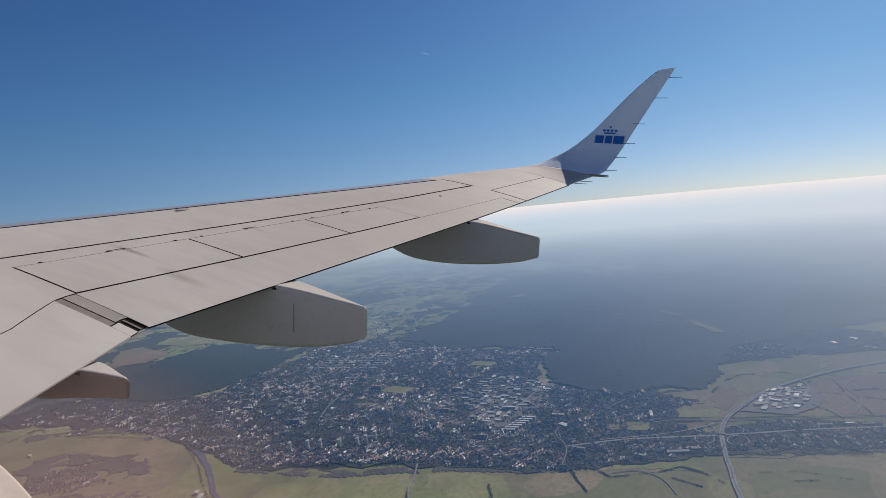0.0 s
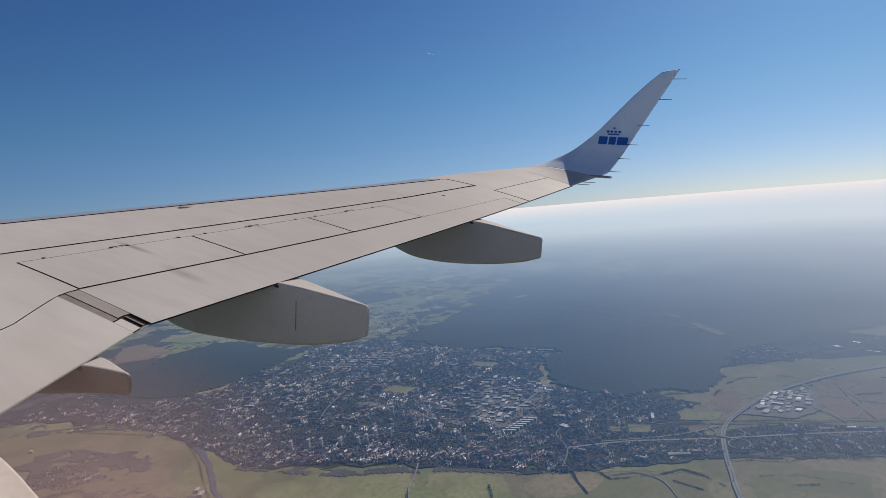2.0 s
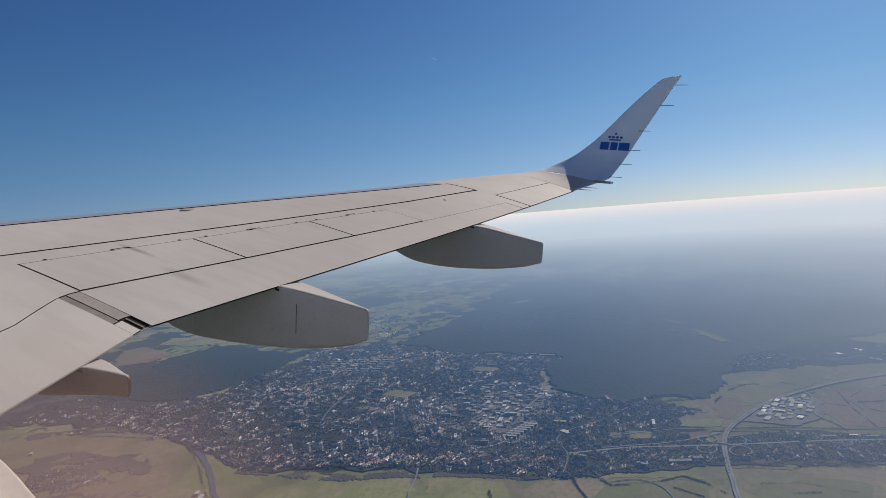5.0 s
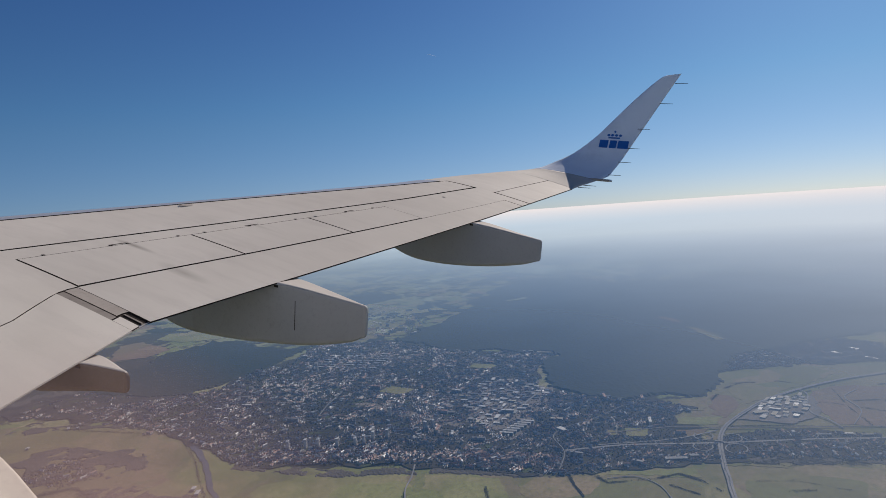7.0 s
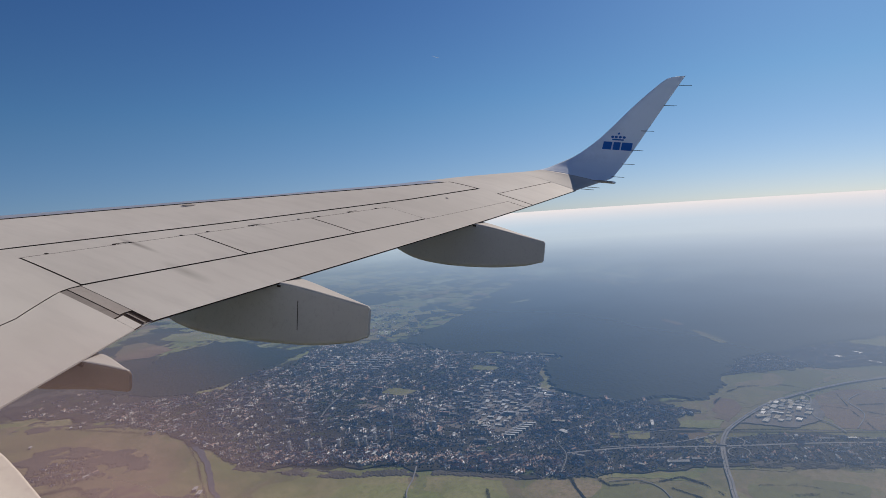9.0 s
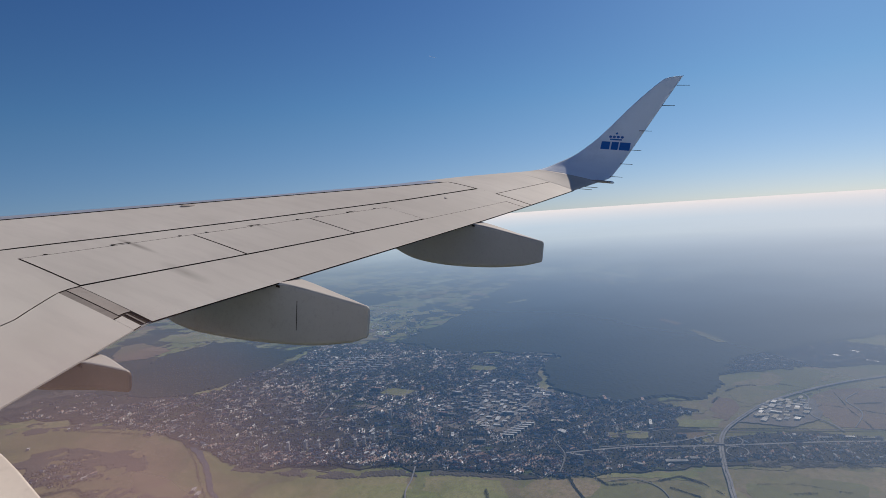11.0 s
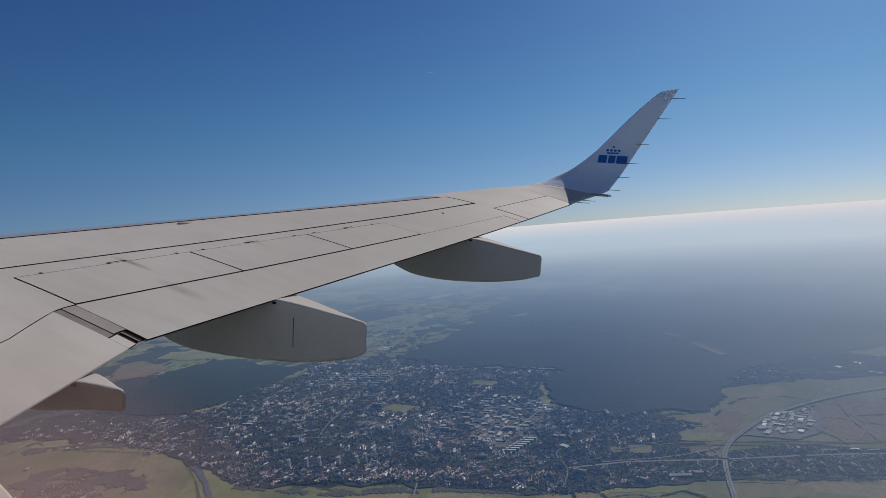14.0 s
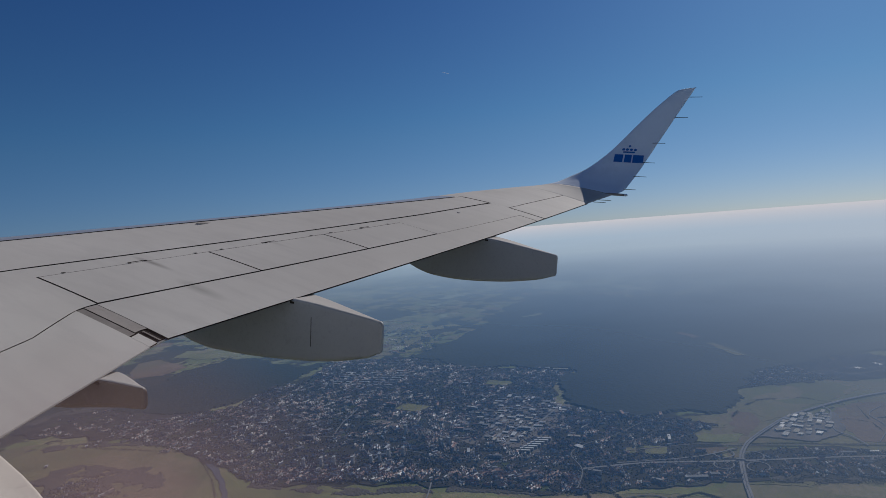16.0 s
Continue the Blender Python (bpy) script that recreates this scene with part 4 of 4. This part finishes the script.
# ---- buildings ----
def gable(sx, sy, h, rise):
    """Walls and roof of a plain house with a ridge along x."""
    a, b, o = sx / 2, sy / 2, 0.06
    wall = [(-a, -b, 0), (a, -b, 0), (a, b, 0), (-a, b, 0), (-a, -b, h), (a, -b, h), (a, b, h), (-a, b, h), (-a, 0, h + rise), (a, 0, h + rise)]
    wf = [(0, 1, 5, 4), (2, 3, 7, 6), (1, 2, 6, 9, 5), (3, 0, 4, 8, 7)]
    k = 0.05
    roof = [(-a - o, -b - o, h - k), (a + o, -b - o, h - k), (a + o, 0, h + rise + k), (-a - o, 0, h + rise + k), (-a - o, b + o, h - k), (a + o, b + o, h - k)]
    roof += [(x, y, z - 0.06) for x, y, z in roof]
    rf = [(0, 1, 2, 3), (3, 2, 5, 4), (6, 9, 8, 7), (9, 10, 11, 8), (0, 6, 7, 1), (4, 5, 11, 10), (0, 3, 9, 6), (3, 4, 10, 9), (1, 7, 8, 2), (2, 8, 11, 5)]
    return wall, wf, roof, rf


def house_kind(sx, sy, h, rise, roof_material, label):
    ob = thing("house", label, "house", Matrix.Translation((0, 0, -50)), group="houses of the town")
    wall, wf, roof, rf = gable(sx, sy, h, rise)
    part("wall", wall, wf, WALL, ob)
    part("roof", roof, rf, roof_material, ob)
    return ob


def streets(outline, count, rng, step=1.22, lanes=None):
    """Places and turns of houses standing in rows on both sides of short streets."""
    xs, ys = [p[0] for p in outline], [p[1] for p in outline]
    spots = []
    while count > 0:
        x, y = rng.uniform(min(xs), max(xs)), rng.uniform(min(ys), max(ys))
        turn = (float(grain(x, y, 45, 21)) - 0.5) * 5.0 + rng.choice((0.0, math.pi / 2), p=(0.7, 0.3)) + rng.normal(0, 0.16)
        n = int(rng.integers(2, 7))
        crowd = float(grain(x, y, 30, 51)) * 0.6 + float(grain(x, y, 10, 53)) * 0.4
        if crowd < rng.uniform(-0.25, 0.5):
            continue
        ok = within(outline, np.array([x]), np.array([y]))[0]
        if not ok:
            continue
        if lanes is not None:
            lanes.append((x, y, turn, n * step))
        i, side = np.repeat(np.arange(n), 2), np.tile((-0.85, 0.85), n)
        px = x + math.cos(turn) * (i - n / 2) * step - math.sin(turn) * side + rng.normal(0, 0.22, 2 * n)
        py = y + math.sin(turn) * (i - n / 2) * step + math.cos(turn) * side + rng.normal(0, 0.22, 2 * n)
        keep = within(outline, px, py) & (rng.random(2 * n) < 0.8)
        spots += [(a, b, turn + rng.normal(0, 0.06)) for a, b in zip(px[keep], py[keep])]
        count -= int(keep.sum())
    clear = off_roads([q[:2] for q in spots])
    return [q for q, ok in zip(spots, clear) if ok]


kinds = [house_kind(1.05, 0.8, 0.5, 0.38, TILE, "small pale house with a red tiled gable roof"),
         house_kind(0.9, 0.75, 0.65, 0.3, SLATE, "small pale house with a dark slate roof"),
         house_kind(1.35, 0.8, 0.55, 0.35, TILE, "long pale house with a red tiled roof"),
         house_kind(1.2, 0.85, 0.8, 0.2, SHEET, "pale house with a light sheet roof")]
SOUTH = [(257, 262), (280, 208), (288, 172), (293, 132), (300, 92), (306, 96), (298, 134), (296, 172), (290, 212), (268, 262)]
spots = streets(SOUTH, 250, RNG)
for k, (x, y, turn) in enumerate(spots[:240]):
    copy_thing(kinds[int(RNG.choice(4, p=(0.4, 0.2, 0.3, 0.1)))], Matrix.Translation((x, y, 0.55)) @ Matrix.Rotation(turn, 4, "Z"))
for ob in kinds:
    for child in list(ob.children):
        bpy.data.objects.remove(child)
    bpy.data.objects.remove(ob)


def many_houses(name, outline, count, label, roofs):
    """Uncountable houses as one mesh: walls first, then the roofs in three materials."""
    verts, faces, slots = [], [], []
    lanes = []
    for x, y, turn in streets(outline, count, RNG, lanes=lanes):
        big = RNG.random()
        sx, sy = (RNG.uniform(0.6, 1.05), RNG.uniform(0.5, 0.75)) if big < 0.94 else (RNG.uniform(1.6, 3.6), RNG.uniform(0.8, 1.2))
        h = RNG.uniform(0.35, 0.7) if big < 0.94 else RNG.uniform(0.8, 1.6)
        wall, wf, roof, rf = gable(sx, sy, h, RNG.uniform(0.2, 0.42))
        slot = 1 + int(RNG.choice(3, p=roofs))
        ca, sa = math.cos(turn), math.sin(turn)
        for pts, fs, mat_slot in ((wall, wf, 0), (roof, rf, slot)):
            o = len(verts)
            verts += [(x + px * ca - py * sa, y + px * sa + py * ca, pz + 0.55) for px, py, pz in pts]
            faces += [tuple(o + i for i in q) for q in fs]
            slots += [mat_slot] * len(fs)
    for x, y, turn, length in lanes:
        ca, sa, a, b = math.cos(turn), math.sin(turn), length / 2, 0.17
        o = len(verts)
        verts += [(x + px * ca - py * sa, y + px * sa + py * ca, 0.9) for px, py in ((-a, -b), (a, -b), (a, b), (-a, b))]
        faces.append((o, o + 1, o + 2, o + 3))
        slots.append(4)
    me = bpy.data.meshes.new(name)
    me.from_pydata(verts, [], faces)
    for m in (WALL, TILE, SLATE, SHEET, TARMAC):
        me.materials.append(m)
    me.polygons.foreach_set("material_index", slots)
    return tagged(new(name, me), label, "houses", kind="stuff")


many_houses("houses", TOWN, 25000, "crowded pale houses with red and grey roofs", (0.40, 0.43, 0.17))
many_houses("houses", [(262, 262), (286, 208), (296, 172), (300, 132), (306, 96), (320, 100), (313, 140), (307, 178), (299, 214), (280, 266)], 1500, "crowded pale houses with reddish roofs above the meadows", (0.66, 0.12, 0.22))
many_houses("houses", OUTSKIRTS, 330, "scattered houses at the edge of the wood", (0.5, 0.4, 0.1))
many_houses("houses", SUBURB, 2400, "pale suburban houses among trees", (0.35, 0.4, 0.25))
many_houses("houses", [(285, 345), (322, 470), (300, 500), (272, 410)], 170, "scattered pale houses at the town edge", (0.5, 0.4, 0.1))
many_houses("houses", BY_FIELD, 120, "pale houses of a hamlet", (0.4, 0.3, 0.3))
many_houses("houses", [(552, 395), (585, 335), (640, 345), (690, 400), (720, 450), (640, 440), (580, 420)], 700, "far pale houses of a village", (0.3, 0.3, 0.4))


def block(name, sx, sy, h, label, category, floors, x, y, turn, roof_material=SHEET, group="", wall_material=None):
    """A flat-roofed building with bands of windows, a roof slab, and a stair head or roof lights."""
    ob = thing(name, label, category, Matrix.Translation((x, y, 0.5)) @ Matrix.Rotation(radians(turn), 4, "Z"), group)
    v, f = box(0, 0, h / 2, sx, sy, h)
    part("wall", v, f, wall_material or WALL, ob)
    v, f = box(0, 0, h + 0.06, sx + 0.12, sy + 0.12, 0.12)
    part("roof", v, f, roof_material, ob)
    for k in range(floors):
        z = h * (k + 0.55) / floors
        v, f = box(0, 0, z, sx * 0.94, sy + 0.03, h / floors * 0.42)
        part("window_band", v, f, GLASS, ob, "dark band of windows")
    if floors > 1:
        v, f = box(sx * 0.2, 0, h + 0.3, min(0.8, sx * 0.3), min(0.6, sy * 0.4), 0.4)
        part("stair_head", v, f, roof_material, ob)
    else:
        for side in (-1, 1):
            v, f = box(0, side * sy * 0.24, h + 0.15, sx * 0.82, sy * 0.16, 0.08)
            part("roof_light", v, f, roof_material, ob)
    return ob


for x, y, turn in ((291, 246, 20), (294, 239, 20), (299, 229, 15), (303, 219, 20), (306, 215, 20), (313, 213, 15), (318, 206, 10), (286, 255, 25), (340, 187, 70), (336, 190, 70)):
    block("tower_block", 2.4, 1.5, RNG.uniform(4.0, 5.6), "tall pale concrete tower block", "tower block", 9, x, y, turn, group="tower blocks")
for x, y, sx, turn in ((351, 224, 1.6, 10), (470, 330, 2.2, 30), (441, 352, 2.0, 10)):
    block("tower_block", sx, 1.6, 6.2, "single pale tower above low roofs", "tower block", 10, x, y, turn, group="tower blocks")
for row in range(6):
    for col in range(5):
        block("long_shed", 8.5, 1.6, 0.8, "long low pale shed in a regular row", "shed", 1, 455 + row * 7.5 - col * 1.5, 305 + col * 13 + row * 1.5, 96, group="long sheds in rows")
for row in range(7):
    block("apartment_block", 8.0, 1.3, 1.5, "long pale apartment block in a row", "apartment block", 4, 341 + row * 3.6, 139 - row * 0.9, 100, group="apartment blocks in a row")


def halls(corners, across, deep, turn, label, group, roofs):
    """Flat-roofed halls on the plots of an estate, with gaps for yards."""
    a, b, c, d = (Vector(p) for p in corners)
    for i in range(across):
        for j in range(deep):
            if RNG.random() < 0.2:
                continue
            p = a.lerp(b, (i + 0.5) / across).lerp(d.lerp(c, (i + 0.5) / across), (j + 0.5) / deep)
            sx, sy = RNG.uniform(2.6, 6.6), RNG.uniform(1.5, 3.2)
            block("warehouse", sx, sy, RNG.uniform(0.5, 0.95), label, "warehouse", 1, p.x + RNG.normal(0, 0.7), p.y + RNG.normal(0, 0.5), turn + RNG.choice((0, 90), p=(0.75, 0.25)) + RNG.normal(0, 3),
                  roofs[int(RNG.integers(len(roofs)))], group)


halls([(345, 150), (430, 135), (456, 190), (372, 202)], 12, 9, 96, "low industrial hall with a flat roof", "industrial halls", (SHEET, CREAM, SHEET, GREY, SLATE, GREY))
halls([(399, 14), (437, 4), (455, -18), (411, -22)], 8, 6, -14, "low trading estate hall with a flat roof", "trading estate halls", (CREAM, GREY, SHEET, GREY, CREAM, SLATE))
for x, y, sx, sy, turn in ((225, 263, 5.0, 2.2, 30), (228, 269, 3.6, 2.0, 30), (285, 343, 4.5, 1.4, 20), (288, 338, 2.0, 1.4, 20), (273, 439, 3.6, 1.6, 60), (276, 433, 2.4, 1.6, 60), (239, 429, 2.6, 1.6, 40)):
    block("farm_building", sx, sy, 0.8, "pale farm building among fields", "farm building", 1, x, y, turn, SHEET, "farm buildings")
for x, y, sx, sy, turn in ((331, 44, 12, 3.2, 110), (337, 36, 5, 3, 110), (411, 6, 9, 4, 118), (382, -24, 8, 2.2, 108), (386, -35, 6, 1.6, 106), (387, -44, 6, 1.4, 106), (262, 34, 17, 12, 12), (264, 48, 9, 8, 12),
                           (372, 118, 8, 3, 95), (356, 110, 7, 4, 60), (500, 318, 9, 2.5, 96), (560, -45, 8, 4, 40), (575, -58, 7, 4, 40), (548, -66, 9, 2, 60), (528, 175, 14, 3, 95), (530, 190, 10, 2, 95)):
    block("warehouse", sx * 0.9, sy * 0.8, 1.0, "large pale flat-roofed hall", "warehouse", 1, x, y, turn, (CREAM, GREY, SHEET)[int(x) % 3], group="large halls")
for k in range(46):
    x, y = RNG.uniform(290, 500), RNG.uniform(60, 400)
    if within(TOWN, np.array([x]), np.array([y]))[0]:
        block("apartment_block", RNG.uniform(4, 9), 1.5, RNG.uniform(1.4, 2.6), "long pale apartment block among trees", "apartment block", 4, x, y, RNG.choice((10, 100)) + RNG.normal(0, 12), RNG.choice((SHEET, SLATE, TILE)), "apartment blocks")

# ---- trees ----
PHI = (1 + 5 ** 0.5) / 2
ICO = np.array([(-1, PHI, 0), (1, PHI, 0), (-1, -PHI, 0), (1, -PHI, 0), (0, -1, PHI), (0, 1, PHI), (0, -1, -PHI), (0, 1, -PHI), (PHI, 0, -1), (PHI, 0, 1), (-PHI, 0, -1), (-PHI, 0, 1)]) / math.hypot(1, PHI)
ICO_F = np.array([(0, 11, 5), (0, 5, 1), (0, 1, 7), (0, 7, 10), (0, 10, 11), (1, 5, 9), (5, 11, 4), (11, 10, 2), (10, 7, 6), (7, 1, 8), (3, 9, 4), (3, 4, 2), (3, 2, 6), (3, 6, 8), (3, 8, 9), (4, 9, 5), (2, 4, 11), (6, 2, 10), (8, 6, 7), (9, 8, 1)])


def tree_clumps(name, places, label, low=0.45, high=1.0, material=None):
    """Many uneven crowns as one mesh."""
    places = np.asarray(places)[off_roads(places)]
    n = len(places)
    size = RNG.uniform(low, high, n)
    v = ICO[None] * RNG.uniform(0.7, 1.25, (n, 12, 1)) * size[:, None, None]
    v[:, :, 2] *= 1.1
    v[:, :, :2] += np.asarray(places)[:, None, :]
    v[:, :, 2] += 0.35 + size[:, None] * 0.75
    f = ICO_F[None] + 12 * np.arange(n)[:, None, None]
    me = bpy.data.meshes.new(name)
    me.from_pydata(v.reshape(-1, 3).tolist(), [], f.reshape(-1, 3).tolist())
    me.materials.append(material or CROWN)
    return tagged(new(name, me), label, "trees", kind="stuff")


def strewn(outline, count):
    xs, ys = [p[0] for p in outline], [p[1] for p in outline]
    p = np.stack([RNG.uniform(min(xs), max(xs), count * 4), RNG.uniform(min(ys), max(ys), count * 4)], 1)
    dense = grain(p[:, 0], p[:, 1], 25, 31) * 0.6 + grain(p[:, 0], p[:, 1], 8, 33) * 0.4
    return p[within(outline, p[:, 0], p[:, 1]) & (dense > RNG.uniform(0.1, 0.8, len(p)))][:count]


def along(points, spread, count):
    pts = np.array(points, float)
    s = RNG.uniform(0, len(pts) - 1.001, count)
    i = s.astype(int)
    p = pts[i] + (pts[i + 1] - pts[i]) * (s - i)[:, None]
    p = p + RNG.normal(0, spread, p.shape) * (0.5 + grain(p[:, 0], p[:, 1], 9, 61))[:, None]
    return p[grain(p[:, 0], p[:, 1], 5, 63) > RNG.uniform(0.1, 0.6, count)]


tree_clumps("trees", strewn(TOWN, 20000), "bare dark garden and street trees", 0.22, 0.5)
tree_clumps("trees", strewn(SUBURB, 2600), "dark garden trees", 0.25, 0.55)
tree_clumps("trees", strewn(BY_FIELD, 500), "dark garden trees", 0.22, 0.5)
hedges = [along(q, s * 0.6, n * 4) for q, s, n in (
    ([(306, 83), (296, 71), (306, 51), (315, 41), (311, 31), (302, 21)], 0.8, 420),
    ([(288, 175), (292, 135), (299, 95), (322, 52), (334, 32)], 1.2, 260),
    ([(257, 268), (272, 225), (284, 180)], 1.2, 130),
    ([(262, 163), (245, 154), (228, 142)], 0.7, 120),
    ([(250, 120), (262, 118), (275, 125)], 0.7, 90),
    ([(338, 6), (350, -10), (356, -45)], 2.0, 500),
    ([(316, 8), (322, -10), (318, -30)], 0.9, 30), ([(484, -62), (490, -72)], 1.2, 120), ([(446, -44), (452, -58)], 0.8, 90),
    ([(395, 22), (410, 10), (440, -8), (462, -22)], 0.8, 300),
    ([(384, 26), (392, 0), (400, -40), (408, -70)], 0.8, 350),
    ([(273, 324), (256, 298), (239, 277), (220, 252)], 0.9, 160),
    ([(470, 20), (480, -5), (468, -30)], 1.2, 150),
    ([(436, 0), (440, -30), (430, -60)], 0.7, 120),
    ([(520, 420), (600, 380), (700, 360)], 5.0, 500),
    ([(600, 470), (700, 440), (800, 400)], 6.0, 500),
    ([(322, 137), (333, 102), (346, 65), (364, 38)], 1.0, 900),
    ([(303, 93), (289, 85), (279, 78)], 0.6, 260),
    ([(351, 13), (360, -16), (371, -48)], 3.5, 900),
    ([(336, 12), (345, -14), (352, -40)], 3.0, 700),
    ([(195, 350), (209, 338), (205, 318)], 2.5, 350),
    ([(271, 443), (287, 345), (284, 325)], 1.6, 500),
    ([(468, -35), (435, -40), (402, -49)], 0.5, 140),
    ([(430, 34), (452, 30), (470, 20)], 0.9, 220),
    ([(450, -60), (470, -80), (500, -100)], 3.0, 250),
    ([(440, -62), (446, -74)], 1.6, 120), ([(424, -70), (428, -88)], 1.0, 120), ([(500, -92), (512, -112)], 3.0, 260),
    ([(310, -6), (314, -16)], 1.4, 40), ([(296, 30), (302, 44)], 0.8, 90), ([(345, 52), (352, 40), (362, 34)], 0.8, 160))]
tree_clumps("trees", np.concatenate(hedges), "dark hedgerows and lone trees between fields", 0.08, 0.2, HEDGE)

# cars on the motorway, no more than specks
for k in range(26):
    s = RNG.uniform(0, 5)
    i = int(s)
    a, b = Vector(MOTORWAY[i + 1]), Vector(MOTORWAY[i + 2])
    p = a.lerp(b, s - i)
    d = (b - a).normalized()
    side = RNG.choice((-0.92, -0.42, 0.42, 0.92))
    m = Matrix.Translation((p.x - d.y * side, p.y + d.x * side, 1.0)) @ Matrix.Rotation(math.atan2(d.y, d.x), 4, "Z")
    car = thing("car", "pale car on the motorway", "car", m, "cars on the motorway")
    body, wf = box(0, 0, 0.09, 0.64, 0.26, 0.13)
    part("body", body, wf, SHEET, car)
    cabin, wf = box(-0.04, 0, 0.19, 0.34, 0.22, 0.09)
    part("cabin", cabin, wf, GLASS, car)

# a short vapour trail high in the sky
a, b = Vector((0.87277, 0.43808, 0.21531)) * 4000, Vector((0.87862, 0.42822, 0.21132)) * 4000
axis = (b - a).normalized()
u = axis.cross(Vector((0, 0, 1))).normalized()
w2 = axis.cross(u)
rings = []
for k in range(9):
    s = k / 8
    r = 0.8 * (0.35 + 0.65 * math.sin(math.pi * (0.1 + 0.8 * s)))
    p = a.lerp(b, s) + Vector((0, 0, 140))
    rings.append([p + (u * math.cos(q) + w2 * math.sin(q)) * r for q in spaced(0, 2 * math.pi * 0.875, 7)])
v, f = loft(rings)
VAPOUR = surface("vapour", (0.9, 0.9, 0.9), (0.95, 0.95, 0.95), 1.0, 0.1, 1.0)
tagged(part("contrail", v, f, VAPOUR, smooth=True), "short white vapour trail high in the sky", "contrail")


# ---- flat sheet over the land with haze painted in, thicker with distance ----
def painted_haze_material():
    m = bpy.data.materials.new("haze")
    m.use_nodes = True
    t = m.node_tree
    t.nodes.remove(t.nodes["Principled BSDF"])
    co = t.nodes.new("ShaderNodeTexCoord").outputs["Object"]
    far = t.nodes.new("ShaderNodeVectorMath")
    far.operation = "LENGTH"
    t.links.new(co, far.inputs[0])

    def math_node(op, a, b):
        n = t.nodes.new("ShaderNodeMath")
        n.operation = op
        for i, q in enumerate((a, b)):
            if isinstance(q, float):
                n.inputs[i].default_value = q
            else:
                t.links.new(q, n.inputs[i])
        return n.outputs[0]

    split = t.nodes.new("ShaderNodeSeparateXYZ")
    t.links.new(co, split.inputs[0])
    # bearing thickens and pales the painted haze towards the sun
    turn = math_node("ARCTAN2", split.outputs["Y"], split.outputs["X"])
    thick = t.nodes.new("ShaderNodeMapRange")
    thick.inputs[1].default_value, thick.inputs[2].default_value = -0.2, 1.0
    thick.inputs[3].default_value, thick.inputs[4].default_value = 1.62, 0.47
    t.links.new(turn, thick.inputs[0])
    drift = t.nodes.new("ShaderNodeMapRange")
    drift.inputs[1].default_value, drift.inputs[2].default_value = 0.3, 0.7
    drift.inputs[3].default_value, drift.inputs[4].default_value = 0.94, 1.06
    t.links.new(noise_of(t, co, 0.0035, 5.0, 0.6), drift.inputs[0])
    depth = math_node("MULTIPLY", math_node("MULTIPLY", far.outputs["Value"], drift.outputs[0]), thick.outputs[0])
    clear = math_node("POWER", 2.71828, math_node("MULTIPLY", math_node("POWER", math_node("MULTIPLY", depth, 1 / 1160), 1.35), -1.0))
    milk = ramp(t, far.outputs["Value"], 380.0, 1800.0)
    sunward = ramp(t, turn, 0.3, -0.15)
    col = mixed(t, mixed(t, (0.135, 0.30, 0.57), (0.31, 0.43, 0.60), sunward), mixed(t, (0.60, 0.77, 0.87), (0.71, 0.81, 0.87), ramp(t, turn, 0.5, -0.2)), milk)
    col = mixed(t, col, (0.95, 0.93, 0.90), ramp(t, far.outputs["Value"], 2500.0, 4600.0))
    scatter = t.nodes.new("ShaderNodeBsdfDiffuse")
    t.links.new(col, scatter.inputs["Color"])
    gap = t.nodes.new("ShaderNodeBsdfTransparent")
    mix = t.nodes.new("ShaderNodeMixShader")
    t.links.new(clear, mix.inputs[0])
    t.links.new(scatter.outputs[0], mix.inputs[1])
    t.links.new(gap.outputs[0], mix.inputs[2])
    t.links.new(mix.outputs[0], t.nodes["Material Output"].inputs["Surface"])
    return m


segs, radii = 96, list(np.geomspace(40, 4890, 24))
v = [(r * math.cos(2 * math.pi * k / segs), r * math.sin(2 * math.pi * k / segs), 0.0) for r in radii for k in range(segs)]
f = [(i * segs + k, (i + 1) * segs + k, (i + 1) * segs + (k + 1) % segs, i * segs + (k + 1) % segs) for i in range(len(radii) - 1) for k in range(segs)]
haze = tagged(part("backdrop", v, f, painted_haze_material()), "flat sheet painted as thin bluish haze over the land", "haze", kind="structure")
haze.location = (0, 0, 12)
